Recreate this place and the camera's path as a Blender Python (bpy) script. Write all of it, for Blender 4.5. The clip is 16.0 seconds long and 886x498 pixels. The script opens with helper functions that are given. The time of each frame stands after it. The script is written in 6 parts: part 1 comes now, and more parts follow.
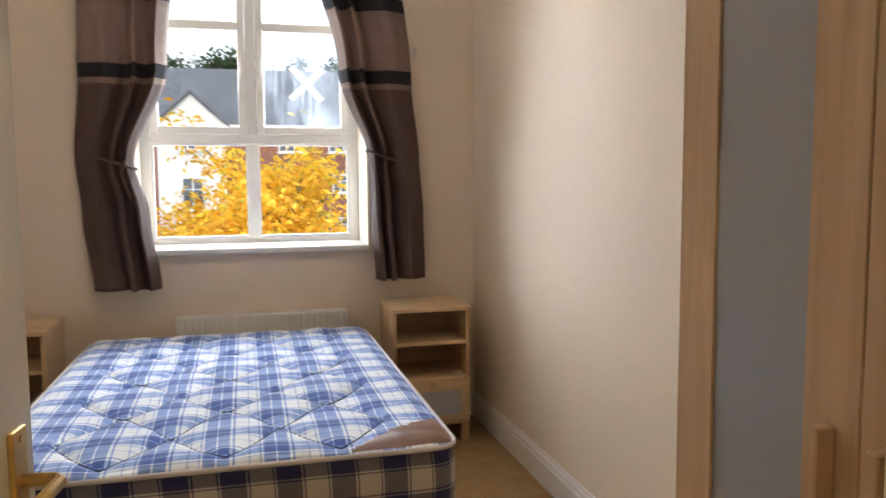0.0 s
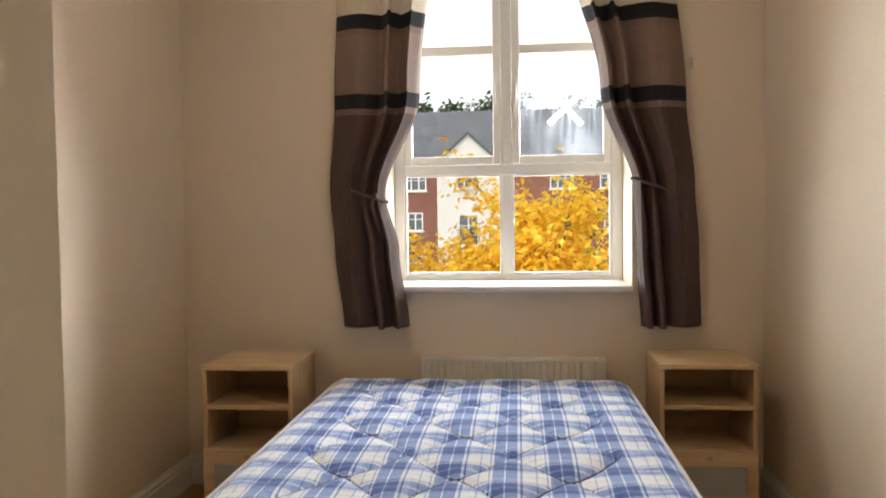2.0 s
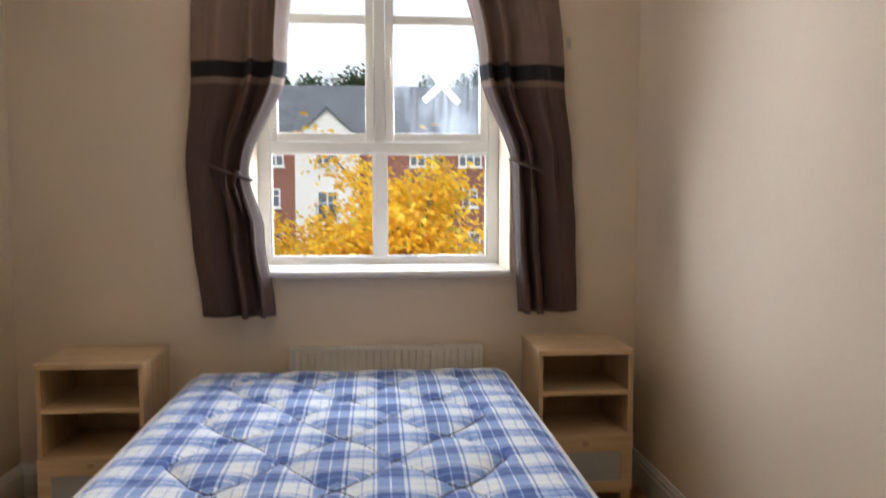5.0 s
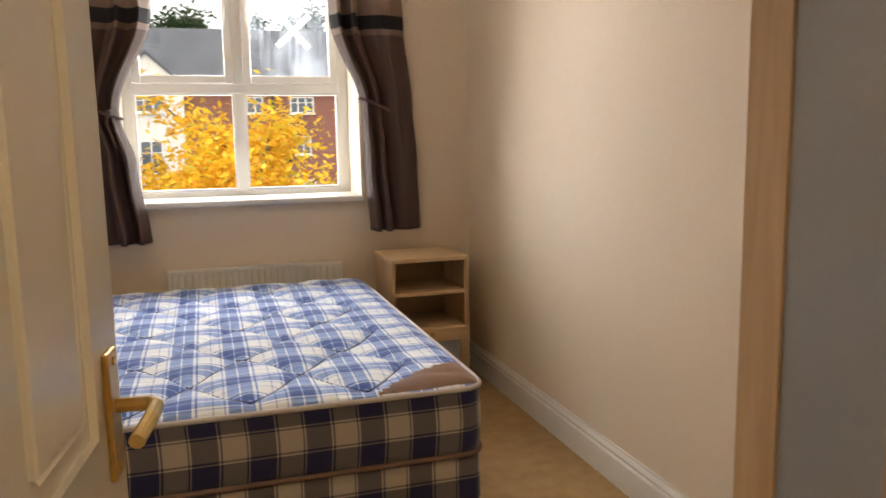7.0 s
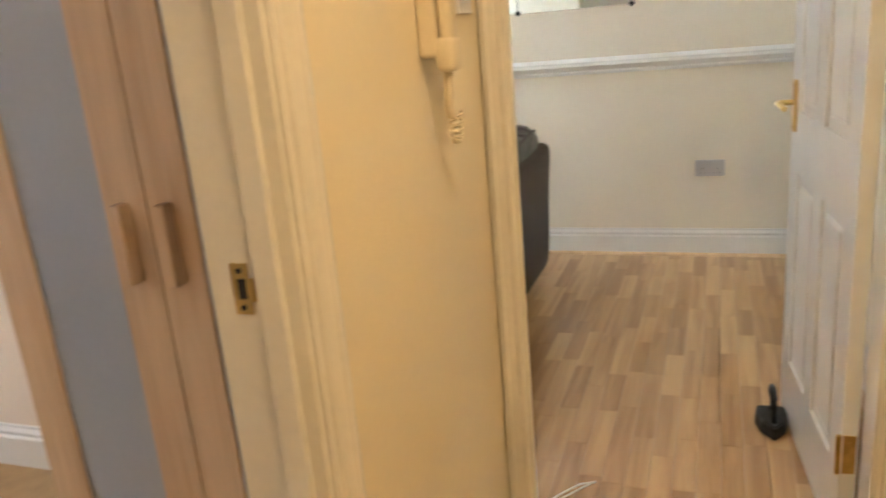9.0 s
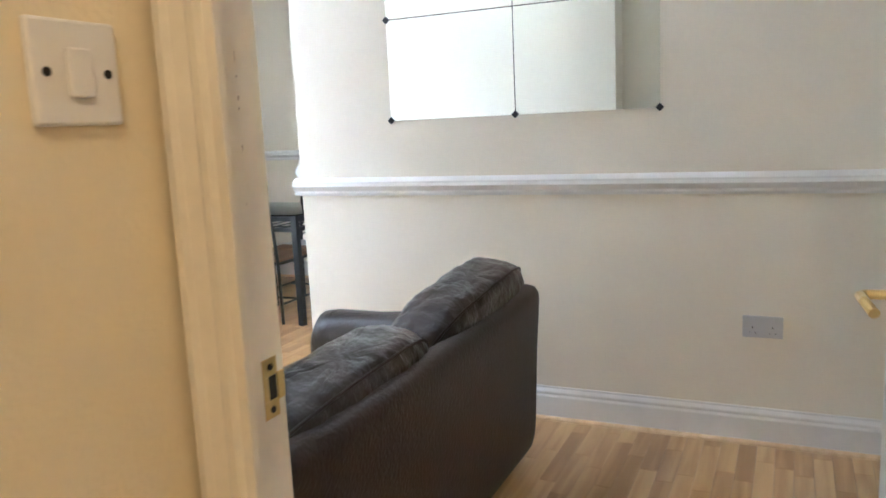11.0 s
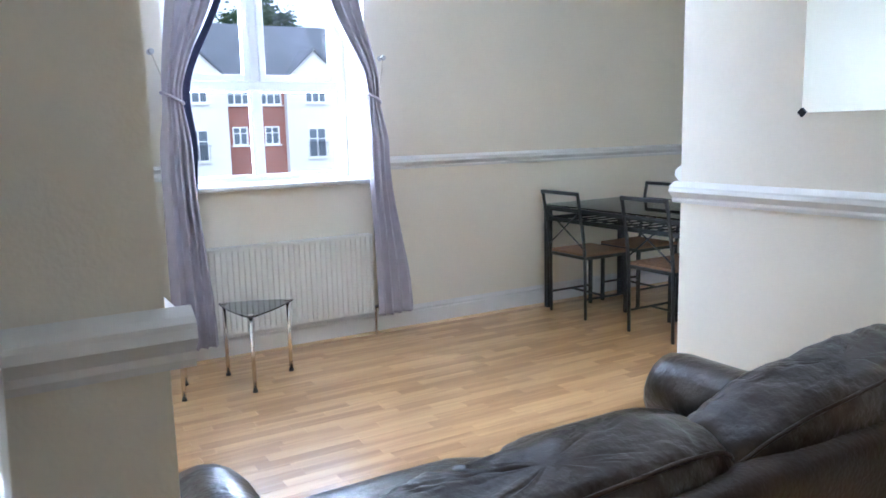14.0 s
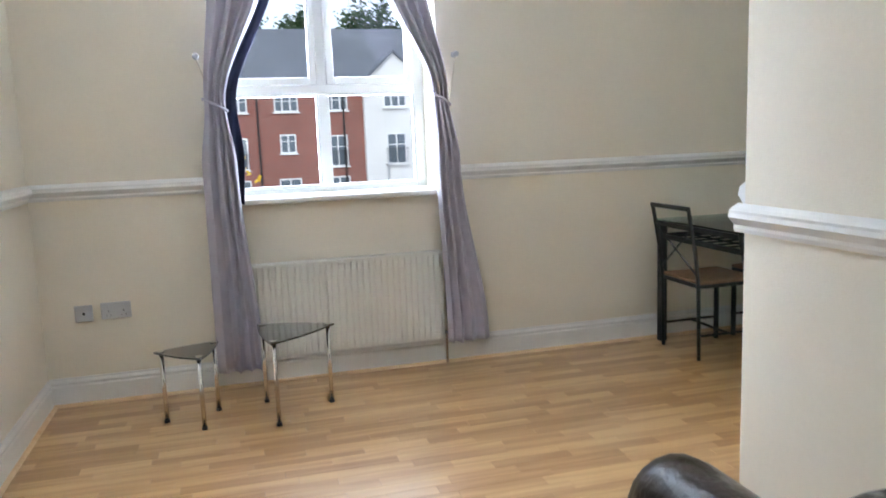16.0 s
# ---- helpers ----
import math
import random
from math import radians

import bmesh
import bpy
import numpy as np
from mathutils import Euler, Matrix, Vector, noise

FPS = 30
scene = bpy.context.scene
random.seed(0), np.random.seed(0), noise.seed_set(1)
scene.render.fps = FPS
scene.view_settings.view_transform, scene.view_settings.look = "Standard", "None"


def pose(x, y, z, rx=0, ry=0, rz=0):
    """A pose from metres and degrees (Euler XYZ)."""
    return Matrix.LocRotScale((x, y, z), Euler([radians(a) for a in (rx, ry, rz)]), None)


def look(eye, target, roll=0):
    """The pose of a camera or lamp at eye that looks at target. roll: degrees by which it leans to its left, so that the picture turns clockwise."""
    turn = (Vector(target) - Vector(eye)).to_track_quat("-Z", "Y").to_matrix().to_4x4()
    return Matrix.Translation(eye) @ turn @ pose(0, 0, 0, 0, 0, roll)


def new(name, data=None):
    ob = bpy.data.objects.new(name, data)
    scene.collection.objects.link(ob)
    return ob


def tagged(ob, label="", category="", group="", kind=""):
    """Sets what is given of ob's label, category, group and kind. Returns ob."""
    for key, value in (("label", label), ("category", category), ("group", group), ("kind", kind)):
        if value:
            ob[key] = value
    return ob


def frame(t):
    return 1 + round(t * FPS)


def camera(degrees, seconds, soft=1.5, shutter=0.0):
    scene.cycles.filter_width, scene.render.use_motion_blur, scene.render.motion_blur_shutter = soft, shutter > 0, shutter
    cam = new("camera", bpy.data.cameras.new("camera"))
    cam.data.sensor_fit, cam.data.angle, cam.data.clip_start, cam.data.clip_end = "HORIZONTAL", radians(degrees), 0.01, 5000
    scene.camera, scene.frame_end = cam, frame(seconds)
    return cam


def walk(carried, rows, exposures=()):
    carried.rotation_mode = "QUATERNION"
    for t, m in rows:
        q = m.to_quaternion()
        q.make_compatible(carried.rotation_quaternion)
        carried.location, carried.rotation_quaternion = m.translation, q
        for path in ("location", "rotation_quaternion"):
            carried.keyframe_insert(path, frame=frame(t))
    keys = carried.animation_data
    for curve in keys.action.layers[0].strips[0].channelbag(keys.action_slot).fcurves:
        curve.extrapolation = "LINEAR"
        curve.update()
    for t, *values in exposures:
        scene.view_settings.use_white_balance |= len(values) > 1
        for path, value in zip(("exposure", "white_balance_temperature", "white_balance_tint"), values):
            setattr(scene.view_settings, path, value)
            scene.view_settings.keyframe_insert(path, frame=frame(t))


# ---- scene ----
cam = camera(60.4, 16.0, shutter=0.3)
EXPO = [(0, 0.4, 6400, 10), (0.6, 0.32, 6900, 10), (1.5, 0.22, 7100, 10), (2.2, 0.22, 7100, 10), (3.5, 0.0, 6900, 10), (4.2, 0.0, 6700, 10), (5.0, 0.1, 6400, 10), (7.4, 0.4, 7500, 12), (8.0, 0.62, 7600, 12), (8.5, 1.05, 6200, 10), (9.0, 1.15, 6000, 10),
        (11.4, 0.85, 5300, 12), (12.2, 0.8, 5150, 11), (13.5, 0.52, 4950, 12), (14.5, 0.55, 5150, 12), (15.5, 0.3, 5350, 11), (16.0, 0.2, 5700, 10)]
PATH = [
    (0, (-0.052, 0.278, 1.37), (0.448, 2.206, 1.19), -0.4),
    (0.5, (0.054, 0.35, 1.322), (0.291, 2.332, 1.198), -0.7),
    (1, (0.115, 0.474, 1.364), (0.103, 2.469, 1.227), -0.6),
    (1.5, (0.151, 0.583, 1.331), (-0.087, 2.559, 1.133), -0.9),
    (2, (0.058, 0.727, 1.348), (-0.139, 2.716, 1.27), -0.7),
    (2.5, (0.035, 0.853, 1.406), (-0.041, 2.85, 1.479), -0.6),
    (3, (0.042, 0.86, 1.453), (-0.007, 2.85, 1.641), -0.5),
    (3.5, (0.048, 0.823, 1.463), (-0.017, 2.785, 1.847), 0.2),
    (4, (-0.027, 0.803, 1.485), (-0.072, 2.759, 1.903), 0.7),
    (4.5, (0.007, 0.861, 1.466), (0.011, 2.853, 1.646), 0.7),
    (5, (-0.018, 0.926, 1.367), (0.155, 2.914, 1.227), 0.0),
    (5.2, (-0.047, 0.938, 1.347), (0.187, 2.911, 1.117), -0.1),
    (7.4, (-0.316, 0.192, 1.298), (0.494, 1.988, 0.98), -2.4),
    (8, (-0.52, 0.0, 1.288), (0.744, 1.473, 0.806), -4.6),
    (8.5, (-0.570, -0.062, 1.285), (0.997, 1.061, 0.757), -6.2),
    (9, (-0.446, 0.042, 1.304), (1.353, 0.716, 0.748), -5.1),
    (9.2, (-0.379, 0.058, 1.30), (1.463, 0.610, 0.748), -4.4),
    (11.3, (0.764, -0.023, 1.32), (2.521, 0.893, 1.05), -1.9),
    (11.5, (0.837, -0.019, 1.323), (2.557, 0.969, 1.069), -1.7),
    (12, (0.95, 0.009, 1.307), (2.572, 1.145, 1.03), -1.7),
    (12.5, (1.069, 0.066, 1.331), (2.552, 1.372, 1.019), -3.2),
    (13, (1.165, 0.06, 1.333), (2.445, 1.565, 1.022), -2.4),
    (13.5, (1.242, 0.04, 1.32), (2.367, 1.672, 1.053), -1.0),
    (14, (1.353, 0.037, 1.314), (2.359, 1.737, 1.004), -1.4),
    (14.5, (1.544, 0.082, 1.297), (2.447, 1.817, 0.881), -0.8),
    (15, (1.756, 0.148, 1.31), (2.625, 1.895, 0.872), -0.8),
    (15.5, (2.031, 0.198, 1.309), (2.75, 2.02, 0.901), -1.3),
    (16, (2.29, 0.267, 1.315), (2.813, 2.175, 1.022), -2.2),
]
walk(cam, [(t, look(eye, target, roll)) for t, eye, target, roll in PATH], EXPO)
SKY, SKY_FILL_W, BED_W, LIV_W, PEND_W, HALL_W = 0.15, 2100, 97, 440, 17, 19

# ---- world, sun, large lights ----
world = bpy.data.worlds.new("overcast_sky")
scene.world = world
world.use_nodes = True
wn = world.node_tree
wn.nodes.clear()
sky = wn.nodes.new("ShaderNodeTexSky")
sky.sky_type = 'NISHITA'
sky.sun_disc = False
sky.sun_elevation, sky.sun_rotation = radians(35), radians(200)
sky.dust_density, sky.ozone_density, sky.air_density = 4.0, 1.0, 1.0
soften = wn.nodes.new("ShaderNodeMix")
soften.data_type = 'RGBA'
soften.inputs[0].default_value = 0.75
wn.links.new(sky.outputs[0], soften.inputs[6])
soften.inputs[7].default_value = (9.0, 9.4, 9.8, 1)
bgn = wn.nodes.new("ShaderNodeBackground")
bgn.inputs[1].default_value = SKY
won = wn.nodes.new("ShaderNodeOutputWorld")
wn.links.new(soften.outputs[2], bgn.inputs[0])
wn.links.new(bgn.outputs[0], won.inputs[0])

sun_data = bpy.data.lights.new("sun", 'SUN')
sun_data.energy, sun_data.angle, sun_data.color = 1.0, radians(20), (1.0, 0.96, 0.9)
sun_ob = new("sun", sun_data)
sun_ob.matrix_world = look((0, 0, 30), (6, 17, 12))


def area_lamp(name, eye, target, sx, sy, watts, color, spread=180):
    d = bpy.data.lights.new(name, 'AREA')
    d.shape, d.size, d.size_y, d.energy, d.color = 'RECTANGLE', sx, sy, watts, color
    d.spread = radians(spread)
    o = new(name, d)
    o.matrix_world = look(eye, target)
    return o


def point_lamp(name, eye, radius, watts, color):
    d = bpy.data.lights.new(name, 'POINT')
    d.shadow_soft_size, d.energy, d.color = radius, watts, color
    o = new(name, d)
    o.location = eye
    return o


# added area lamps, one standing in for sky over the street, others for light that comes up and in from the sides of the
# two window openings; then the pendant bulb, the hall's lamp
# unseen panel above the street, added to boost the sky's light indoors
area_lamp("street_sky_fill", (0.9, 12.3, 7.3), (0.9, 4.8, 1.7), 9.0, 3.0, SKY_FILL_W, (0.88, 0.94, 1.0))
# extra lamps outside each window, kept out of view, added to brighten the rooms
for wx, watts, tone, up, west, east, beam in ((0.0, BED_W, (0.92, 0.96, 1.0), 0.2, 0.52, 1.05, 84), (2.84, LIV_W, (0.84, 0.92, 1.0), 0.85, 0.42, 0.42, 68)):
    area_lamp("window_top_fill", (wx, 5.75, 3.62), (wx, 3.6, 1.0), 1.6, 1.3, watts * 0.1, tone)
    area_lamp("window_ground_fill", (wx, 5.5, 0.62), (wx, 3.2, 2.5), 1.4, 0.6, watts * up, tone, 90)
    for side, share in ((-1, west), (1, east)):
        area_lamp("window_side_fill", (wx + side * 1.25, 5.55, 2.0), (wx - side * 1.2, 2.2, 1.5), 0.9, 1.9, watts * share, tone, beam)
point_lamp("pendant_bulb_light", (-0.243, 3.0, 2.53), 0.03, PEND_W, (1.0, 0.72, 0.42))
point_lamp("hall_ceiling_light", (-0.1, -0.25, 2.55), 0.08, HALL_W, (1.0, 0.76, 0.47))

# ---- materials ----


def mat(name, color, rough=0.6, metal=0.0, vary=0.08, scale=6.0, bump=0.0, bump_scale=80.0, fine=60.0, coat=0.0, spec=0.5,
        trans=0.0, emit=None, power=0.0):
    """A painted or plain surface with grain at two scales."""
    m = bpy.data.materials.new(name)
    m.use_nodes = True
    nt = m.node_tree
    b = nt.nodes["Principled BSDF"]
    b.inputs["Roughness"].default_value, b.inputs["Metallic"].default_value = rough, metal
    b.inputs["Coat Weight"].default_value = coat
    b.inputs["Specular IOR Level"].default_value = spec
    b.inputs["Transmission Weight"].default_value = trans
    if emit:
        b.inputs["Emission Color"].default_value = (*emit, 1)
        b.inputs["Emission Strength"].default_value = power
    co = nt.nodes.new("ShaderNodeTexCoord")
    n1 = nt.nodes.new("ShaderNodeTexNoise")
    n1.inputs["Scale"].default_value, n1.inputs["Detail"].default_value = scale, 4
    n2 = nt.nodes.new("ShaderNodeTexNoise")
    n2.inputs["Scale"].default_value, n2.inputs["Detail"].default_value = fine, 3
    add = nt.nodes.new("ShaderNodeMath")
    add.operation = 'MULTIPLY_ADD'
    add.inputs[1].default_value = 0.4
    nt.links.new(co.outputs["Object"], n1.inputs["Vector"])
    nt.links.new(co.outputs["Object"], n2.inputs["Vector"])
    nt.links.new(n2.outputs[0], add.inputs[0])
    nt.links.new(n1.outputs[0], add.inputs[2])
    ramp = nt.nodes.new("ShaderNodeValToRGB")
    ramp.color_ramp.elements[0].position, ramp.color_ramp.elements[1].position = 0.45, 0.95
    ramp.color_ramp.elements[0].color = (*[max(0, c * (1 - vary)) for c in color], 1)
    ramp.color_ramp.elements[1].color = (*[min(1, c * (1 + vary)) for c in color], 1)
    nt.links.new(add.outputs[0], ramp.inputs[0])
    nt.links.new(ramp.outputs[0], b.inputs["Base Color"])
    if bump:
        n3 = nt.nodes.new("ShaderNodeTexNoise")
        n3.inputs["Scale"].default_value, n3.inputs["Detail"].default_value = bump_scale, 5
        bp = nt.nodes.new("ShaderNodeBump")
        bp.inputs["Strength"].default_value, bp.inputs["Distance"].default_value = bump, 0.01
        nt.links.new(co.outputs["Object"], n3.inputs["Vector"])
        nt.links.new(n3.outputs[0], bp.inputs["Height"])
        nt.links.new(bp.outputs[0], b.inputs["Normal"])
    return m


def wood(name, dark, light, axis=2, rough=0.45, grain=40.0, chance="", coat=0.0):
    """Wood with grain drawn out along one axis; chance 'object' or 'island' shifts tone from piece to piece."""
    m = bpy.data.materials.new(name)
    m.use_nodes = True
    nt = m.node_tree
    b = nt.nodes["Principled BSDF"]
    b.inputs["Roughness"].default_value = rough
    b.inputs["Coat Weight"].default_value = coat
    b.inputs["Coat Roughness"].default_value = 0.15
    geo = nt.nodes.new("ShaderNodeNewGeometry")
    mp = nt.nodes.new("ShaderNodeMapping")
    s = [grain, grain, grain]
    s[axis] = grain / 14
    mp.inputs["Scale"].default_value = s
    nt.links.new(geo.outputs["Position"], mp.inputs["Vector"])
    n = nt.nodes.new("ShaderNodeTexNoise")
    n.inputs["Scale"].default_value, n.inputs["Detail"].default_value, n.inputs["Distortion"].default_value = 1.0, 6, 0.6
    n.noise_dimensions = '4D'
    nt.links.new(mp.outputs[0], n.inputs["Vector"])
    ramp = nt.nodes.new("ShaderNodeValToRGB")
    ramp.color_ramp.elements[0].position, ramp.color_ramp.elements[1].position = 0.3, 0.72
    ramp.color_ramp.elements[0].color, ramp.color_ramp.elements[1].color = (*dark, 1), (*light, 1)
    last = n.outputs[0]
    if chance:
        if chance == "object":
            rnd = nt.nodes.new("ShaderNodeObjectInfo").outputs["Random"]
        else:
            rnd = geo.outputs["Random Per Island"]
        w = nt.nodes.new("ShaderNodeMath")
        w.operation = 'MULTIPLY'
        w.inputs[1].default_value = 37.0
        nt.links.new(rnd, w.inputs[0])
        nt.links.new(w.outputs[0], n.inputs["W"])
        shift = nt.nodes.new("ShaderNodeMapRange")
        shift.inputs[3].default_value, shift.inputs[4].default_value = -0.19, 0.19
        nt.links.new(rnd, shift.inputs[0])
        add = nt.nodes.new("ShaderNodeMath")
        nt.links.new(last, add.inputs[0])
        nt.links.new(shift.outputs[0], add.inputs[1])
        last = add.outputs[0]
    nt.links.new(last, ramp.inputs[0])
    nt.links.new(ramp.outputs[0], b.inputs["Base Color"])
    bp = nt.nodes.new("ShaderNodeBump")
    bp.inputs["Strength"].default_value, bp.inputs["Distance"].default_value = 0.06, 0.002
    nt.links.new(n.outputs[0], bp.inputs["Height"])
    nt.links.new(bp.outputs[0], b.inputs["Normal"])
    return m


def plaid(name, pale, mid, deep, period, upright=False):
    """Woven check: two crossing sets of stripes."""
    m = bpy.data.materials.new(name)
    m.use_nodes = True
    nt = m.node_tree
    b = nt.nodes["Principled BSDF"]
    b.inputs["Roughness"].default_value = 0.85
    b.inputs["Sheen Weight"].default_value = 0.2
    geo = nt.nodes.new("ShaderNodeNewGeometry")
    sep = nt.nodes.new("ShaderNodeSeparateXYZ")
    nt.links.new(geo.outputs["Position"], sep.inputs[0])

    def stripes(sock, off, stops):
        mul = nt.nodes.new("ShaderNodeMath")
        mul.operation = 'MULTIPLY_ADD'
        mul.inputs[1].default_value, mul.inputs[2].default_value = 1 / period, off
        nt.links.new(sock, mul.inputs[0])
        fr = nt.nodes.new("ShaderNodeMath")
        fr.operation = 'FRACT'
        nt.links.new(mul.outputs[0], fr.inputs[0])
        rp = nt.nodes.new("ShaderNodeValToRGB")
        rp.color_ramp.interpolation = 'CONSTANT'
        el = rp.color_ramp.elements
        el[0].position, el[0].color = 0.0, (stops[0][1],) * 3 + (1,)
        el[1].position, el[1].color = stops[1][0], (stops[1][1],) * 3 + (1,)
        for p, v in stops[2:]:
            e = el.new(p)
            e.color = (v, v, v, 1)
        nt.links.new(fr.outputs[0], rp.inputs[0])
        return rp.outputs[0]
    if upright:
        ad = nt.nodes.new("ShaderNodeMath")
        nt.links.new(sep.outputs[0], ad.inputs[0])
        nt.links.new(sep.outputs[1], ad.inputs[1])
        u, v = ad.outputs[0], sep.outputs[2]
    else:
        u, v = sep.outputs[0], sep.outputs[1]
    stops = [(0, 0.0), (0.44, 1.0), (0.47, 0.1), (0.51, 0.95), (0.92, 0.1), (0.95, 1.0), (0.98, 0.1)]
    if not upright:
        stops = [(0, 0.0), (0.17, 0.7), (0.20, 0.0), (0.40, 1.0), (0.45, 0.1), (0.49, 1.0), (0.60, 0.88), (0.72, 0.4), (0.75, 0.88), (0.90, 0.3), (0.93, 1.0), (0.97, 0.1)]
    a, c = stripes(u, 0.1, stops), stripes(v, 0.35, stops)
    mx = nt.nodes.new("ShaderNodeMath")
    nt.links.new(a, mx.inputs[0])
    nt.links.new(c, mx.inputs[1])
    half = nt.nodes.new("ShaderNodeMath")
    half.operation = 'MULTIPLY'
    half.inputs[1].default_value = 0.5
    nt.links.new(mx.outputs[0], half.inputs[0])
    cr = nt.nodes.new("ShaderNodeValToRGB")
    e = cr.color_ramp.elements
    e[0].position, e[0].color = 0.0, (*deep, 1)
    e[1].position, e[1].color = 0.85, (*pale, 1)
    x = e.new(0.4)
    x.color = (*mid, 1)
    nt.links.new(half.outputs[0], cr.inputs[0])
    nz = nt.nodes.new("ShaderNodeTexNoise")
    nz.inputs["Scale"].default_value = 900
    nt.links.new(geo.outputs["Position"], nz.inputs["Vector"])
    bp = nt.nodes.new("ShaderNodeBump")
    bp.inputs["Strength"].default_value, bp.inputs["Distance"].default_value = 0.15, 0.002
    nt.links.new(nz.outputs[0], bp.inputs["Height"])
    nt.links.new(bp.outputs[0], b.inputs["Normal"])
    nt.links.new(cr.outputs[0], b.inputs["Base Color"])
    return m


def brickwork(name, c1, c2, mortar, sx, sy, rough=0.9):
    m = bpy.data.materials.new(name)
    m.use_nodes = True
    nt = m.node_tree
    b = nt.nodes["Principled BSDF"]
    b.inputs["Roughness"].default_value = rough
    geo = nt.nodes.new("ShaderNodeNewGeometry")
    sep = nt.nodes.new("ShaderNodeSeparateXYZ")
    com = nt.nodes.new("ShaderNodeCombineXYZ")
    ad = nt.nodes.new("ShaderNodeMath")
    nt.links.new(geo.outputs["Position"], sep.inputs[0])
    nt.links.new(sep.outputs[0], ad.inputs[0])
    nt.links.new(sep.outputs[1], ad.inputs[1])
    nt.links.new(ad.outputs[0], com.inputs[0])
    nt.links.new(sep.outputs[2], com.inputs[1])
    br = nt.nodes.new("ShaderNodeTexBrick")
    br.inputs["Color1"].default_value, br.inputs["Color2"].default_value = (*c1, 1), (*c2, 1)
    br.inputs["Mortar"].default_value = (*mortar, 1)
    br.inputs["Scale"].default_value = 1.0
    br.inputs["Brick Width"].default_value, br.inputs["Row Height"].default_value = sx, sy
    br.inputs["Mortar Size"].default_value = 0.01
    nt.links.new(com.outputs[0], br.inputs["Vector"])
    nz = nt.nodes.new("ShaderNodeTexNoise")
    nz.inputs["Scale"].default_value, nz.inputs["Detail"].default_value = 0.6, 5
    nt.links.new(geo.outputs["Position"], nz.inputs["Vector"])
    mx = nt.nodes.new("ShaderNodeMix")
    mx.data_type, mx.blend_type = 'RGBA', 'MULTIPLY'
    mx.inputs[0].default_value = 0.5
    nt.links.new(br.outputs[0], mx.inputs[6])
    nt.links.new(nz.outputs[0], mx.inputs[7])
    nt.links.new(mx.outputs[2], b.inputs["Base Color"])
    return m


def glass(name, color=(1, 1, 1), rough=0.0):
    m = bpy.data.materials.new(name)
    m.use_nodes = True
    nt = m.node_tree
    nt.nodes.clear()
    out = nt.nodes.new("ShaderNodeOutputMaterial")
    tr = nt.nodes.new("ShaderNodeBsdfTransparent")
    tr.inputs[0].default_value = (*color, 1)
    gl = nt.nodes.new("ShaderNodeBsdfGlossy")
    gl.inputs["Roughness"].default_value = rough
    fr = nt.nodes.new("ShaderNodeFresnel")
    fr.inputs[0].default_value = 1.45
    mx = nt.nodes.new("ShaderNodeMixShader")
    nt.links.new(fr.outputs[0], mx.inputs[0])
    nt.links.new(tr.outputs[0], mx.inputs[1])
    nt.links.new(gl.outputs[0], mx.inputs[2])
    nt.links.new(mx.outputs[0], out.inputs[0])
    return m


def mist(name):
    """Glass with a patchy film of condensation running down it."""
    m = bpy.data.materials.new(name)
    m.use_nodes = True
    nt = m.node_tree
    nt.nodes.clear()
    out = nt.nodes.new("ShaderNodeOutputMaterial")
    tr = nt.nodes.new("ShaderNodeBsdfTransparent")
    tl = nt.nodes.new("ShaderNodeBsdfTranslucent")
    tl.inputs[0].default_value = (0.10, 0.11, 0.125, 1)
    geo = nt.nodes.new("ShaderNodeNewGeometry")
    mp = nt.nodes.new("ShaderNodeMapping")
    mp.inputs["Scale"].default_value = (45, 1, 4)
    nz = nt.nodes.new("ShaderNodeTexNoise")
    nz.inputs["Detail"].default_value = 5
    nz.inputs["Scale"].default_value = 1.0
    n2 = nt.nodes.new("ShaderNodeTexNoise")
    n2.inputs["Scale"].default_value = 4.5
    nt.links.new(geo.outputs["Position"], mp.inputs["Vector"])
    nt.links.new(geo.outputs["Position"], n2.inputs["Vector"])
    nt.links.new(mp.outputs[0], nz.inputs["Vector"])
    mu = nt.nodes.new("ShaderNodeMath")
    mu.operation = 'MULTIPLY'
    nt.links.new(nz.outputs[0], mu.inputs[0])
    nt.links.new(n2.outputs[0], mu.inputs[1])
    rg = nt.nodes.new("ShaderNodeMapRange")
    rg.inputs[1].default_value, rg.inputs[2].default_value, rg.inputs[3].default_value, rg.inputs[4].default_value = 0.15, 0.45, 0.02, 0.55
    nt.links.new(mu.outputs[0], rg.inputs[0])
    mx = nt.nodes.new("ShaderNodeMixShader")
    nt.links.new(rg.outputs[0], mx.inputs[0])
    nt.links.new(tr.outputs[0], mx.inputs[1])
    nt.links.new(tl.outputs[0], mx.inputs[2])
    nt.links.new(mx.outputs[0], out.inputs[0])
    return m


WALL_BED = mat("cream_wall_paint_bedroom", (0.76, 0.655, 0.53), 0.75, vary=0.03, scale=1.5, bump=0.12, bump_scale=140)
WALL_LIV = mat("cream_wall_paint_living", (0.82, 0.76, 0.635), 0.75, vary=0.03, scale=1.5, bump=0.12, bump_scale=140)
WALL_HALL = mat("cream_wall_paint_hall", (0.80, 0.70, 0.50), 0.75, vary=0.03, scale=1.5, bump=0.12, bump_scale=140)
CEIL = mat("white_ceiling_paint", (0.80, 0.78, 0.75), 0.9, vary=0.02, scale=2, bump=0.1, bump_scale=60)
GLOSS = mat("white_gloss_paint", (0.80, 0.79, 0.76), 0.32, vary=0.03, scale=8, coat=0.3)
